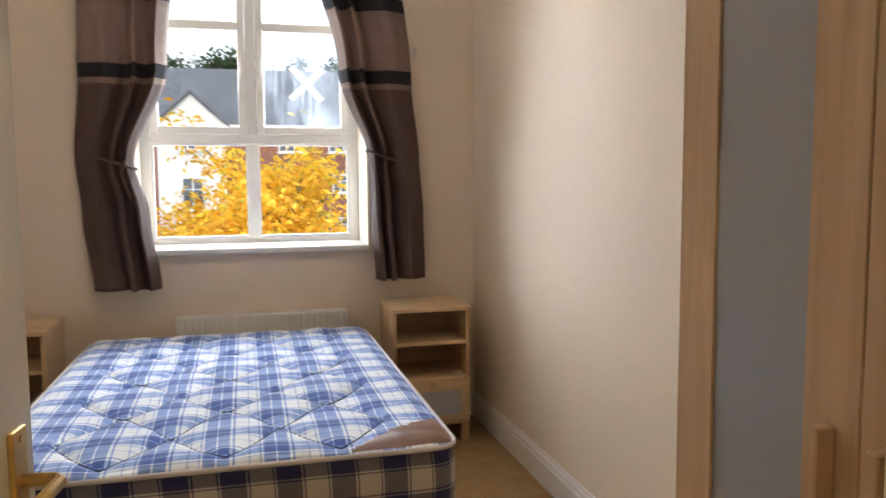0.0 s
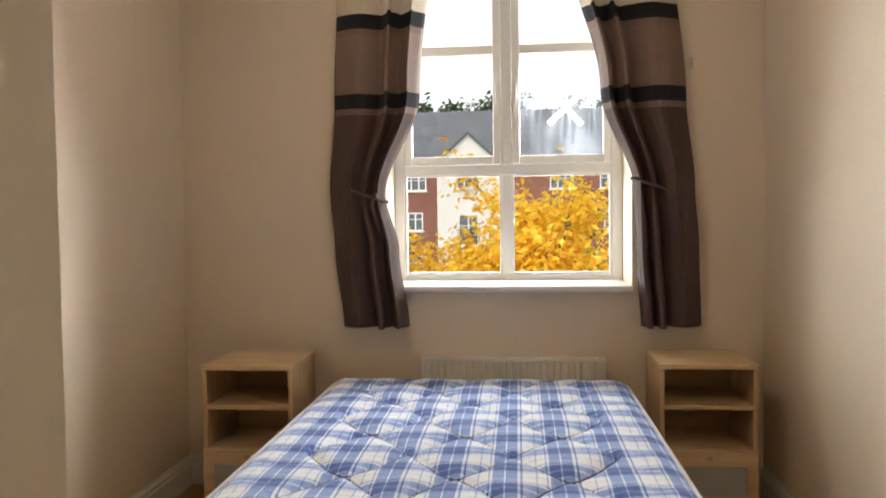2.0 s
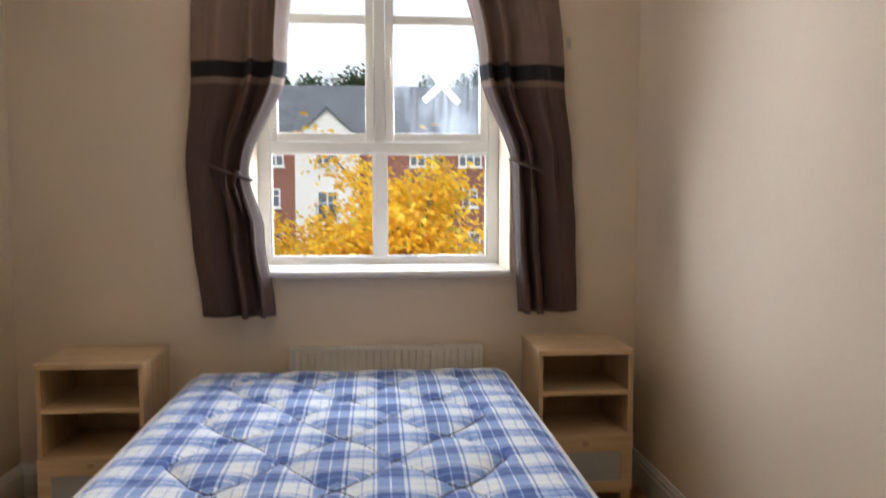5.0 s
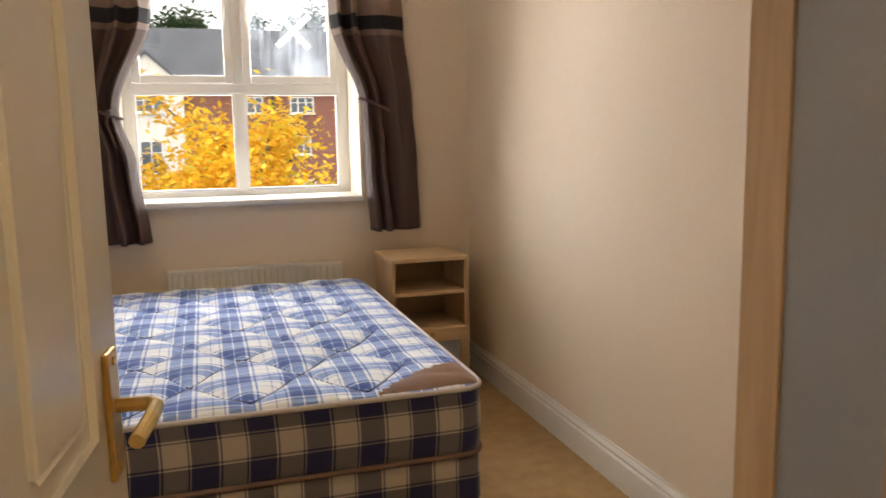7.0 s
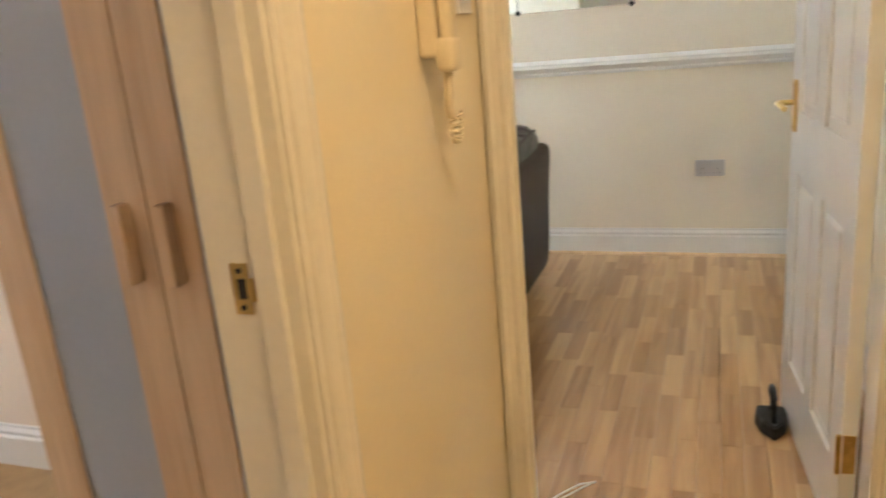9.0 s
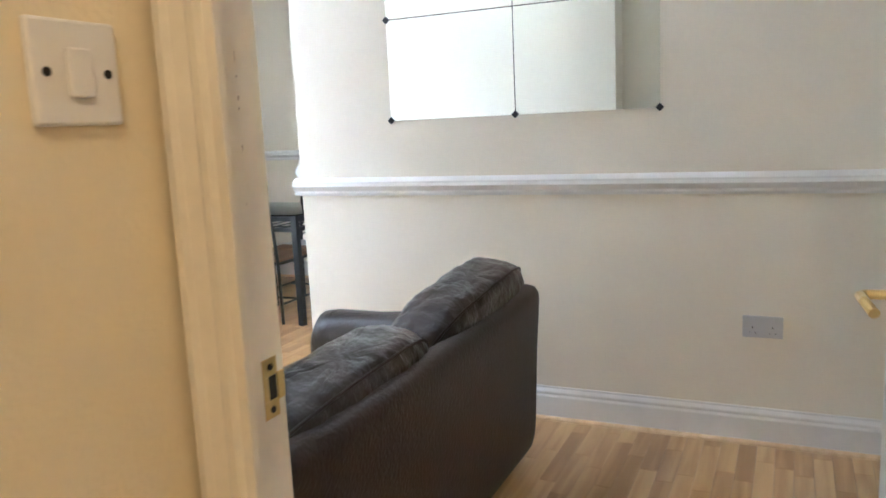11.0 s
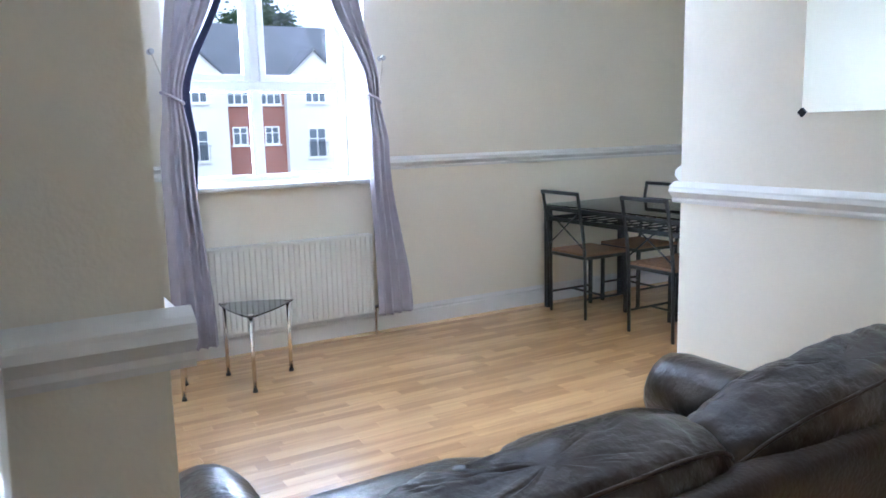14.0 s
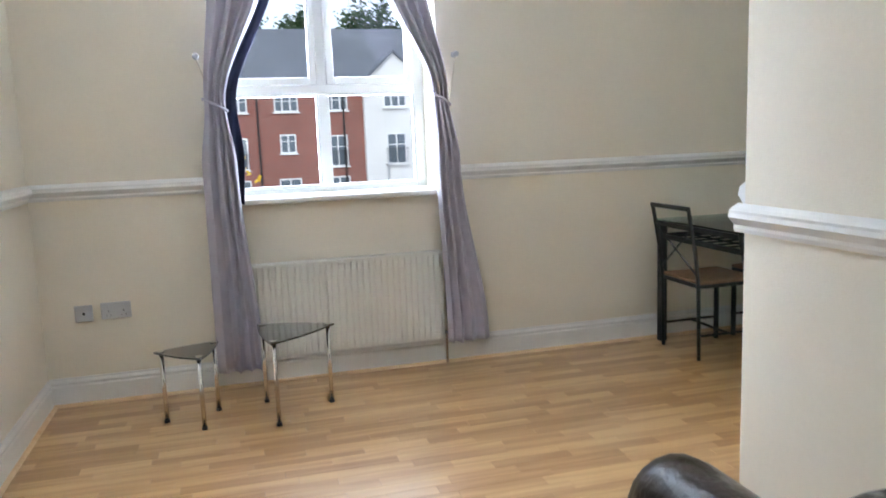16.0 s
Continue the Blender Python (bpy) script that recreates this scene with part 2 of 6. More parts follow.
JAMB = mat("aged_white_gloss_paint", (0.76, 0.71, 0.60), 0.35, vary=0.06, scale=5, coat=0.25)
UPVC = mat("white_window_plastic", (0.82, 0.83, 0.82), 0.35, vary=0.02)
OAK = wood("pale_oak_veneer", (0.50, 0.33, 0.19), (0.66, 0.47, 0.29), 2, 0.5, 30)
OAKX = wood("pale_oak_veneer_lengthwise", (0.56, 0.39, 0.22), (0.72, 0.54, 0.34), 0, 0.5, 30)
OAKI = mat("pale_oak_veneer_plain", (0.46, 0.31, 0.18), 0.6, vary=0.06, scale=12)
FROST = mat("frosted_grey_glass", (0.42, 0.44, 0.47), 0.28, vary=0.04, scale=3, spec=0.6)
FROSTW = mat("frosted_wardrobe_glass", (0.36, 0.385, 0.43), 0.30, vary=0.05, scale=2, spec=0.6)
PLANK = wood("laminate_strip", (0.33, 0.175, 0.066), (0.55, 0.34, 0.155), 0, 0.31, 22, "object", 0.35)
PLANKI = wood("laminate_strip_joined", (0.33, 0.175, 0.066), (0.55, 0.34, 0.155), 0, 0.31, 22, "island", 0.35)
SUBFLOOR = mat("floor_joint_shadow", (0.16, 0.10, 0.05), 0.7)
CARPET = mat("beige_loop_carpet", (0.47, 0.315, 0.16), 0.95, vary=0.13, scale=14, bump=0.9, bump_scale=170, fine=220, spec=0.1)
LEATHER = mat("dark_brown_leather", (0.022, 0.0125, 0.008), 0.30, vary=0.3, scale=9, bump=0.4, bump_scale=45, fine=160, spec=0.42)
LEATHERB = mat("dark_brown_leather_back", (0.026, 0.0145, 0.009), 0.50, vary=0.25, scale=6, bump=0.25, bump_scale=90, fine=160, spec=0.3)
STEEL = mat("black_painted_steel", (0.018, 0.020, 0.021), 0.4, metal=0.3, vary=0.1)
CHROME = mat("chrome", (0.78, 0.78, 0.79), 0.12, metal=1.0, vary=0.02)
BRASS = mat("worn_brass", (0.62, 0.44, 0.17), 0.28, metal=1.0, vary=0.12, scale=30)
RUSH = mat("woven_brown_seat", (0.24, 0.13, 0.065), 0.8, vary=0.3, scale=40, bump=0.8, bump_scale=220)
CLEAR = glass("window_glass", (0.97, 0.98, 0.98))
TOPGLASS = glass("green_tinted_table_glass", (0.72, 0.86, 0.82))
BLACKGLASS = mat("black_glass", (0.012, 0.013, 0.016), 0.08, spec=0.7, coat=0.5)
MIRROR = mat("mirror_silvering", (0.86, 0.89, 0.86), 0.015, metal=1.0, vary=0.0)
BLACK = mat("black_plastic", (0.012, 0.012, 0.013), 0.4)
WHITEP = mat("white_plastic", (0.78, 0.76, 0.72), 0.35, vary=0.02)
GREYP = mat("grey_satin_plastic", (0.52, 0.52, 0.52), 0.4, vary=0.03)
CREAMP = mat("cream_plastic", (0.74, 0.63, 0.43), 0.4, vary=0.03)
RADP = mat("white_radiator_enamel", (0.86, 0.85, 0.80), 0.35, vary=0.02, scale=4)
DARK = mat("dark_gap", (0.02, 0.018, 0.016), 0.9)
C_CREAM = mat("cream_curtain_satin", (0.66, 0.60, 0.50), 0.55, vary=0.05, scale=20, bump=0.2, bump_scale=300)
C_TAUPE = mat("taupe_curtain_satin", (0.22, 0.15, 0.125), 0.55, vary=0.06, scale=20, bump=0.2, bump_scale=300)
C_BROWN = mat("brown_curtain_satin", (0.078, 0.044, 0.040), 0.6, vary=0.08, scale=20, bump=0.2, bump_scale=300)
C_BLACK = mat("black_velvet_band", (0.010, 0.010, 0.016), 0.85, vary=0.1)
C_STRIPE = mat("brown_ribbon_band", (0.20, 0.13, 0.105), 0.6)
C_LILAC = mat("lilac_grey_curtain_cotton", (0.43, 0.40, 0.46), 0.8, vary=0.05, scale=12, bump=0.2, bump_scale=300)
C_NAVY = mat("navy_curtain_lining", (0.012, 0.016, 0.045), 0.85)
PLAID_T = plaid("blue_white_check_ticking", (0.80, 0.86, 0.94), (0.16, 0.30, 0.68), (0.032, 0.09, 0.39), 0.165)
STITCH = mat("navy_quilting_thread", (0.03, 0.035, 0.08), 0.9)
PLAID_S = plaid("navy_brown_check_ticking", (0.48, 0.44, 0.40), (0.075, 0.068, 0.10), (0.012, 0.017, 0.085), 0.15, True)
PIPING = mat("pale_mattress_piping", (0.55, 0.52, 0.53), 0.8)
BADGE = mat("bronze_satin_badge", (0.20, 0.105, 0.07), 0.4, vary=0.15, scale=14)
AMBER = mat("amber_glass_rod", (0.95, 0.72, 0.38), 0.12, trans=0.75, emit=(1.0, 0.62, 0.24), power=0.3)
BULB = mat("lit_bulb", (1, 0.9, 0.7), 0.4, emit=(1.0, 0.82, 0.5), power=30)
IRON = mat("black_cast_iron", (0.02, 0.02, 0.021), 0.5, metal=0.4, vary=0.2, scale=30, bump=0.3, bump_scale=90)
PAPER = mat("white_paper", (0.75, 0.73, 0.70), 0.8)
STRING = mat("off_white_cord", (0.62, 0.55, 0.43), 0.8)
TAPE = mat("white_masking_tape", (0.95, 0.95, 0.95), 0.75, trans=0.9)
BRICK = brickwork("red_brickwork", (0.42, 0.13, 0.085), (0.34, 0.10, 0.07), (0.40, 0.30, 0.26), 0.225, 0.075)
SLATE = brickwork("grey_slate_roofing", (0.19, 0.205, 0.235), (0.15, 0.165, 0.195), (0.09, 0.10, 0.12), 0.35, 0.28, 0.7)
MIST = mist("condensation_on_glass")
RENDER = mat("white_render", (0.80, 0.79, 0.76), 0.9, vary=0.05, scale=0.5)
TARMAC = mat("grey_tarmac", (0.055, 0.055, 0.057), 0.9, vary=0.2, scale=0.6)
FARGLASS = mat("distant_window_glass", (0.10, 0.13, 0.16), 0.1, spec=0.8)
BARK = mat("grey_brown_bark", (0.10, 0.075, 0.05), 0.9, vary=0.3, scale=8, bump=0.8, bump_scale=25)

# ---- building helpers ----


def part(name, bm, material, parent=None, label="", smooth=False):
    """Links a bmesh as one mesh object under a thing or a part."""
    me = bpy.data.meshes.new(name)
    bm.to_mesh(me)
    bm.free()
    for mm in (material if isinstance(material, (list, tuple)) else [material]):
        me.materials.append(mm)
    if smooth:
        for p in me.polygons:
            p.use_smooth = True
    ob = new(name, me)
    if parent:
        ob.parent = parent
    if label:
        ob["label"] = label
    return ob


def thing(name, at, label, category, group="", kind="", rz=0.0):
    e = new(name)
    e.empty_display_size = 0.1
    e.matrix_basis = pose(*at, 0, 0, rz)
    return tagged(e, label, category, group, kind)


def box(bm, a, b, bevel=0.0, seg=2, m=None, mi=0):
    """A box from corner a to corner b."""
    r = bmesh.ops.create_cube(bm, size=1)
    vs = r["verts"]
    c = [(p + q) / 2 for p, q in zip(a, b)]
    s = [abs(q - p) for p, q in zip(a, b)]
    for v in vs:
        v.co = Vector((v.co.x * s[0] + c[0], v.co.y * s[1] + c[1], v.co.z * s[2] + c[2]))
    fs = set(f for v in vs for f in v.link_faces)
    if mi:
        for f in fs:
            f.material_index = mi
    if bevel:
        es = list(set(e for v in vs for e in v.link_edges))
        r = bmesh.ops.bevel(bm, geom=es, offset=bevel, segments=seg, profile=0.5, affect='EDGES')
        vs = list(set(r["verts"]) | set(v for v in vs if v.is_valid))
    if m:
        bmesh.ops.transform(bm, matrix=m, verts=[v for v in vs if v.is_valid])
    return bm


def boxes(*items, bevel=0.0, seg=2):
    bm = bmesh.new()
    for a, b in items:
        box(bm, a, b, bevel, seg)
    return bm


def tube(bm, p, q, r, n=12, r2=None):
    """A round bar from p to q."""
    p, q = Vector(p), Vector(q)
    d = q - p
    m = Matrix.Translation((p + q) / 2) @ d.to_track_quat("Z", "Y").to_matrix().to_4x4()
    bmesh.ops.create_cone(bm, cap_ends=True, segments=n, radius1=r, radius2=r if r2 is None else r2, depth=d.length, matrix=m)
    return bm


def path_tube(bm, pts, r, n=8):
    """A bent round bar through pts."""
    pts = [Vector(p) for p in pts]
    rings = []
    for i, p in enumerate(pts):
        d = (pts[min(i + 1, len(pts) - 1)] - pts[max(i - 1, 0)]).normalized()
        q = d.to_track_quat("Z", "Y")
        rings.append([bm.verts.new(p + q @ Vector((r * math.cos(2 * math.pi * k / n), r * math.sin(2 * math.pi * k / n), 0))) for k in range(n)])
    for a, b in zip(rings, rings[1:]):
        for k in range(n):
            bm.faces.new((a[k], a[(k + 1) % n], b[(k + 1) % n], b[k]))
    bm.faces.new(rings[0][::-1])
    bm.faces.new(rings[-1])
    return bm


def run_profile(bm, p, q, prof, out):
    """A moulding from p to q; prof is a closed outline of (out, up); out is the way it stands off the wall."""
    p, q, o = Vector(p), Vector(q), Vector(out)
    a = [bm.verts.new(p + o * x + Vector((0, 0, z))) for x, z in prof]
    b = [bm.verts.new(q + o * x + Vector((0, 0, z))) for x, z in prof]
    n = len(prof)
    for k in range(n):
        bm.faces.new((a[k], a[(k + 1) % n], b[(k + 1) % n], b[k]))
    bm.faces.new(a[::-1])
    bm.faces.new(b)
    bmesh.ops.recalc_face_normals(bm, faces=bm.faces)
    return bm


def structure(name, bm, material, label, category, smooth=False):
    return tagged(part(name, bm, material, None, "", smooth), label, category, "", "structure")


W, WO, FRAME_Y = 4.47, 5.02, 4.80       # window wall: inner face, outer face, window frame
SILL, HEAD, CEIL_Z = 1.02, 2.96, 3.07
BX0, BX1, HY = -1.64, 1.22, 0.53        # bedroom side walls, hall face of the bedroom's door wall
LX = 1.31                               # living room's west wall
MX, MY = 3.74, 2.18                     # mirror wall and its free corner
DX = 6.29                               # dining end wall
SY = -0.45                              # living room's south wall
J1L, J1R, J2L, J2R, DOOR_H = -0.42, 0.335, 0.512, -0.28, 2.02
WIN = ((-0.605, 0.605), (2.235, 3.445))  # the two window openings

# ---- structure ----
bm = boxes(((BX0 - 0.25, W, 0), (WIN[0][0], WO, CEIL_Z)), ((WIN[0][1], W, 0), (LX - 0.045, WO, CEIL_Z)),
           ((WIN[0][0], W, 0), (WIN[0][1], WO, SILL - 0.03)), ((WIN[0][0], W, HEAD), (WIN[0][1], WO, CEIL_Z)))
structure("wall_north_bedroom", bm, WALL_BED, "cream painted plaster wall round the bedroom window", "wall")
bm = boxes(((LX - 0.045, W, 0), (WIN[1][0], WO, CEIL_Z)), ((WIN[1][1], W, 0), (DX + 0.2, WO, CEIL_Z)),
           ((WIN[1][0], W, 0), (WIN[1][1], WO, SILL - 0.03)), ((WIN[1][0], W, HEAD), (WIN[1][1], WO, CEIL_Z)))
structure("wall_north_living", bm, WALL_LIV, "cream painted plaster wall round the living room window", "wall")
structure("wall_west_bedroom", boxes(((BX0 - 0.15, HY, 0), (BX0, W, CEIL_Z))), WALL_BED, "cream painted plaster bedroom side wall", "wall")
structure("wall_east_bedroom", boxes(((BX1, HY + 0.1, 0), (LX - 0.045, W, CEIL_Z))), WALL_BED, "cream painted plaster bedroom partition wall", "wall")
structure("wall_west_living", boxes(((LX - 0.045, J2L + 0.03, 0), (LX, W, CEIL_Z))), WALL_LIV, "cream painted plaster living room partition wall", "wall")
structure("wall_south_bedroom", boxes(((BX0, HY + 0.07, 0), (J1L - 0.03, HY + 0.13, CEIL_Z)), ((J1R + 0.03, HY + 0.07, 0), (BX1, HY + 0.13, CEIL_Z)),
          ((J1L - 0.03, HY + 0.07, DOOR_H + 0.03), (J1R + 0.03, HY + 0.13, CEIL_Z))), WALL_BED, "cream painted plaster wall round the bedroom doorway", "wall")
structure("wall_north_hall", boxes(((BX0, HY, 0), (J1L - 0.03, HY + 0.07, CEIL_Z)), ((J1R + 0.03, HY, 0), (LX - 0.12, HY + 0.07, CEIL_Z)),
          ((J1L - 0.03, HY, DOOR_H + 0.03), (J1R + 0.03, HY + 0.07, CEIL_Z))), WALL_HALL, "warm cream painted hall wall with the door phone", "wall")
structure("wall_east_hall", boxes(((LX - 0.12, J2L + 0.03, 0), (LX - 0.045, HY + 0.1, CEIL_Z)), ((LX - 0.12, -1.0, 0), (LX - 0.045, J2R - 0.03, CEIL_Z)),
          ((LX - 0.12, J2R - 0.03, DOOR_H + 0.03), (LX - 0.045, J2L + 0.03, CEIL_Z))), WALL_HALL, "warm cream painted hall wall round the living room doorway", "wall")
structure("wall_door_living", boxes(((LX - 0.045, SY - 0.1, 0), (LX, J2R - 0.03, CEIL_Z)), ((LX - 0.045, J2R - 0.03, DOOR_H + 0.03), (LX, J2L + 0.03, CEIL_Z))),
          WALL_LIV, "cream painted living room wall beside the door", "wall")
structure("wall_south_hall", boxes(((BX0, -1.1, 0), (LX - 0.12, -1.0, CEIL_Z))), WALL_HALL, "warm cream painted plaster hall wall", "wall")
structure("wall_west_hall", boxes(((BX0 - 0.15, -1.1, 0), (BX0, HY, CEIL_Z))), WALL_HALL, "warm cream painted plaster end wall of the hall", "wall")
structure("wall_mirror", boxes(((MX, SY, 0), (MX + 0.14, MY, CEIL_Z))), WALL_LIV, "cream painted plaster wall carrying the mirror tiles", "wall")
structure("wall_south_living", boxes(((LX, SY - 0.12, 0), (MX + 0.14, SY, CEIL_Z))), WALL_LIV, "cream painted plaster living room wall", "wall")
structure("wall_south_dining", boxes(((MX + 0.14, MY - 0.14, 0), (DX, MY, CEIL_Z))), WALL_LIV, "cream painted plaster dining recess wall", "wall")
structure("wall_east_dining", boxes(((DX, MY - 0.14, 0), (DX + 0.15, W, CEIL_Z))), WALL_LIV, "cream painted plaster dining end wall", "wall")
PIER = (1.54, 1.095, 1.42)
structure("wall_pier", boxes(((LX, PIER[1], 0), (PIER[0], PIER[2], CEIL_Z))), WALL_LIV, "cream painted boxed-in pier with a dado rail", "wall")
structure("ceiling", boxes(((BX0 - 0.2, -1.15, CEIL_Z), (DX + 0.2, WO, CEIL_Z + 0.15))), CEIL, "matt white painted ceiling", "ceiling")
structure("floor_bedroom", boxes(((BX0, HY + 0.06, -0.1), (BX1 + 0.03, W, 0.0))), CARPET, "beige loop-pile carpet", "floor")
structure("floor_hall", boxes(((BX0 - 0.1, -1.1, -0.1), (LX - 0.0515, HY + 0.0605, -0.002))), CARPET, "beige carpet of the hall", "floor")
floor_living = structure("floor_living", boxes(((LX - 0.06, SY - 0.1, -0.1), (DX + 0.1, W, -0.008))), SUBFLOOR, "oak-look laminate strip floor", "floor")

SKIRT = ((0.0, 0.0), (0.018, 0.0), (0.018, 0.105), (0.012, 0.115), (0.016, 0.122), (0.016, 0.128), (0.007, 0.142), (0.007, 0.15), (0.0, 0.15))
DADO = ((0.0, 1.0), (0.010, 1.0), (0.014, 1.012), (0.012, 1.022), (0.022, 1.032), (0.034, 1.045), (0.030, 1.058), (0.030, 1.066), (0.020, 1.074), (0.0, 1.085))


def mouldings(name, prof, runs, label, material=GLOSS):
    for p, q, o in runs:
        bm = bmesh.new()
        run_profile(bm, p, q, prof, o)
        structure(name, bm, material, label, "moulding")


mouldings("baseboard", SKIRT, [((BX0, W, 0), (BX1, W, 0), (0, -1, 0)), ((BX1, HY + 0.13, 0), (BX1, W - 0.018, 0), (-1, 0, 0)),
                               ((BX0, HY + 0.13, 0), (BX0, W - 0.018, 0), (1, 0, 0)), ((J1R + 0.1, HY + 0.13, 0), (BX1 - 0.02, HY + 0.13, 0), (0, 1, 0)),
                               ((BX0 + 0.02, HY + 0.13, 0), (J1L - 0.1, HY + 0.13, 0), (0, 1, 0))], "white gloss moulded skirting board in the bedroom")
mouldings("baseboard", SKIRT, [((J1R + 0.09, HY, 0), (LX - 0.18, HY, 0), (0, -1, 0))], "cream gloss skirting board in the hall", JAMB)
LIV_RUNS = [((LX, W), (DX, W), (0, -1)), ((LX, PIER[2]), (LX, W - 0.034), (1, 0)), ((LX, PIER[1]), (PIER[0] + 0.034, PIER[1]), (0, -1)),
            ((PIER[0], PIER[1]), (PIER[0], PIER[2] + 0.034), (1, 0)), ((LX + 0.034, PIER[2]), (PIER[0], PIER[2]), (0, 1)), ((LX, J2L + 0.1), (LX, PIER[1] - 0.034), (1, 0)),
            ((MX, SY), (MX, MY + 0.034), (-1, 0)), ((MX, MY), (DX, MY), (0, 1)), ((DX, MY + 0.034), (DX, W - 0.034), (-1, 0)),
            ((LX + 0.02, SY), (MX - 0.034, SY), (0, 1))]
mouldings("baseboard", SKIRT, [((*p, 0), (*q, 0), (*o, 0)) for p, q, o in LIV_RUNS], "white gloss moulded skirting board in the living room")
DADO_RUNS = [((LX, W), (WIN[1][0], W), (0, -1)), ((WIN[1][1], W), (DX, W), (0, -1))] + LIV_RUNS[1:]
for p, q, o in DADO_RUNS:
    up = 0.065 if min(p[1], q[1]) > 2.0 or p[0] == q[0] == DX or (p[0] == LX and q[1] > 2) else 0.0
    mouldings("trim", DADO, [((*p, up), (*q, up), (*o, 0))], "white gloss moulded dado rail")
BEAD = ((0.018, 0.0), (0.034, 0.0), (0.032, 0.008), (0.026, 0.014), (0.018, 0.017))
mouldings("trim", BEAD, [((*p, 0), (*q, 0), (*o, 0)) for p, q, o in LIV_RUNS], "oak-look quadrant bead along the floor", OAKX)


def architrave(name, along, out, a, b, face, z1, mtl, label):
    """Moulded casing round a doorway: along and out are unit vectors, a and b the opening's ends, face a point of the wall."""
    al, o, f = Vector(along), Vector(out), Vector(face)
    bm = bmesh.new()
    w = 0.062
    prof = ((0, 0.0), (w, 0.0), (w, 0.018), (w - 0.010, 0.02), (w - 0.016, 0.014), (0.03, 0.011), (0.024, 0.015), (0.016, 0.015), (0.012, 0.008), (0, 0.008))
    rings = []
    for u, z, su, sz in ((a, 0, -1, 0), (a, z1, -1, 1), (b, z1, 1, 1), (b, 0, 1, 0)):
        rings.append([bm.verts.new(f + al * (u + su * x) + o * d + Vector((0, 0, z + sz * x))) for x, d in prof])
    n = len(prof)
    for r, s in zip(rings, rings[1:]):
        for k in range(n):
            bm.faces.new((r[k], r[(k + 1) % n], s[(k + 1) % n], s[k]))
    bm.faces.new(rings[0])
    bm.faces.new(rings[-1])
    bmesh.ops.recalc_face_normals(bm, faces=bm.faces)
    return structure(name, bm, mtl, label, "moulding")


def lining(name, rects, mtl, label):
    return structure(name, boxes(*rects, bevel=0.002, seg=1), mtl, label, "door frame")


lining("door_frame_bedroom", [((J1L - 0.03, HY - 0.002, 0), (J1L, HY + 0.132, DOOR_H + 0.03)), ((J1R, HY - 0.002, 0), (J1R + 0.03, HY + 0.132, DOOR_H + 0.03)),
       ((J1L, HY - 0.002, DOOR_H), (J1R, HY + 0.132, DOOR_H + 0.03)), ((J1R - 0.012, HY + 0.02, 0), (J1R, HY + 0.055, DOOR_H)), ((J1L, HY + 0.02, 0), (J1L + 0.012, HY + 0.055, DOOR_H))],
       JAMB, "aged white gloss door lining with a stop bead")
lining("door_frame_living", [((LX - 0.122, J2L, 0), (LX + 0.002, J2L + 0.03, DOOR_H + 0.03)), ((LX - 0.122, J2R - 0.03, 0), (LX + 0.002, J2R, DOOR_H + 0.03)),
       ((LX - 0.122, J2R, DOOR_H), (LX + 0.002, J2L, DOOR_H + 0.03)), ((LX - 0.085, J2L - 0.012, 0), (LX - 0.05, J2L, DOOR_H))],
       JAMB, "chipped aged white gloss door lining")
architrave("trim", (1, 0, 0), (0, -1, 0), J1L - 0.008, J1R + 0.008, (0, HY, 0), DOOR_H + 0.008, JAMB, "cream gloss moulded architrave in the hall")
architrave("trim", (1, 0, 0), (0, 1, 0), J1L - 0.008, J1R + 0.008, (0, HY + 0.13, 0), DOOR_H + 0.008, GLOSS, "white gloss moulded architrave in the bedroom")
architrave("trim", (0, 1, 0), (-1, 0, 0), J2R - 0.008, J2L - 0.054, (LX - 0.12, 0, 0), DOOR_H + 0.008, JAMB, "cream gloss architrave on the living room doorway")
architrave("trim", (0, 1, 0), (1, 0, 0), J2R - 0.008, J2L + 0.008, (LX, 0, 0), DOOR_H + 0.008, GLOSS, "white gloss architrave inside the living room")


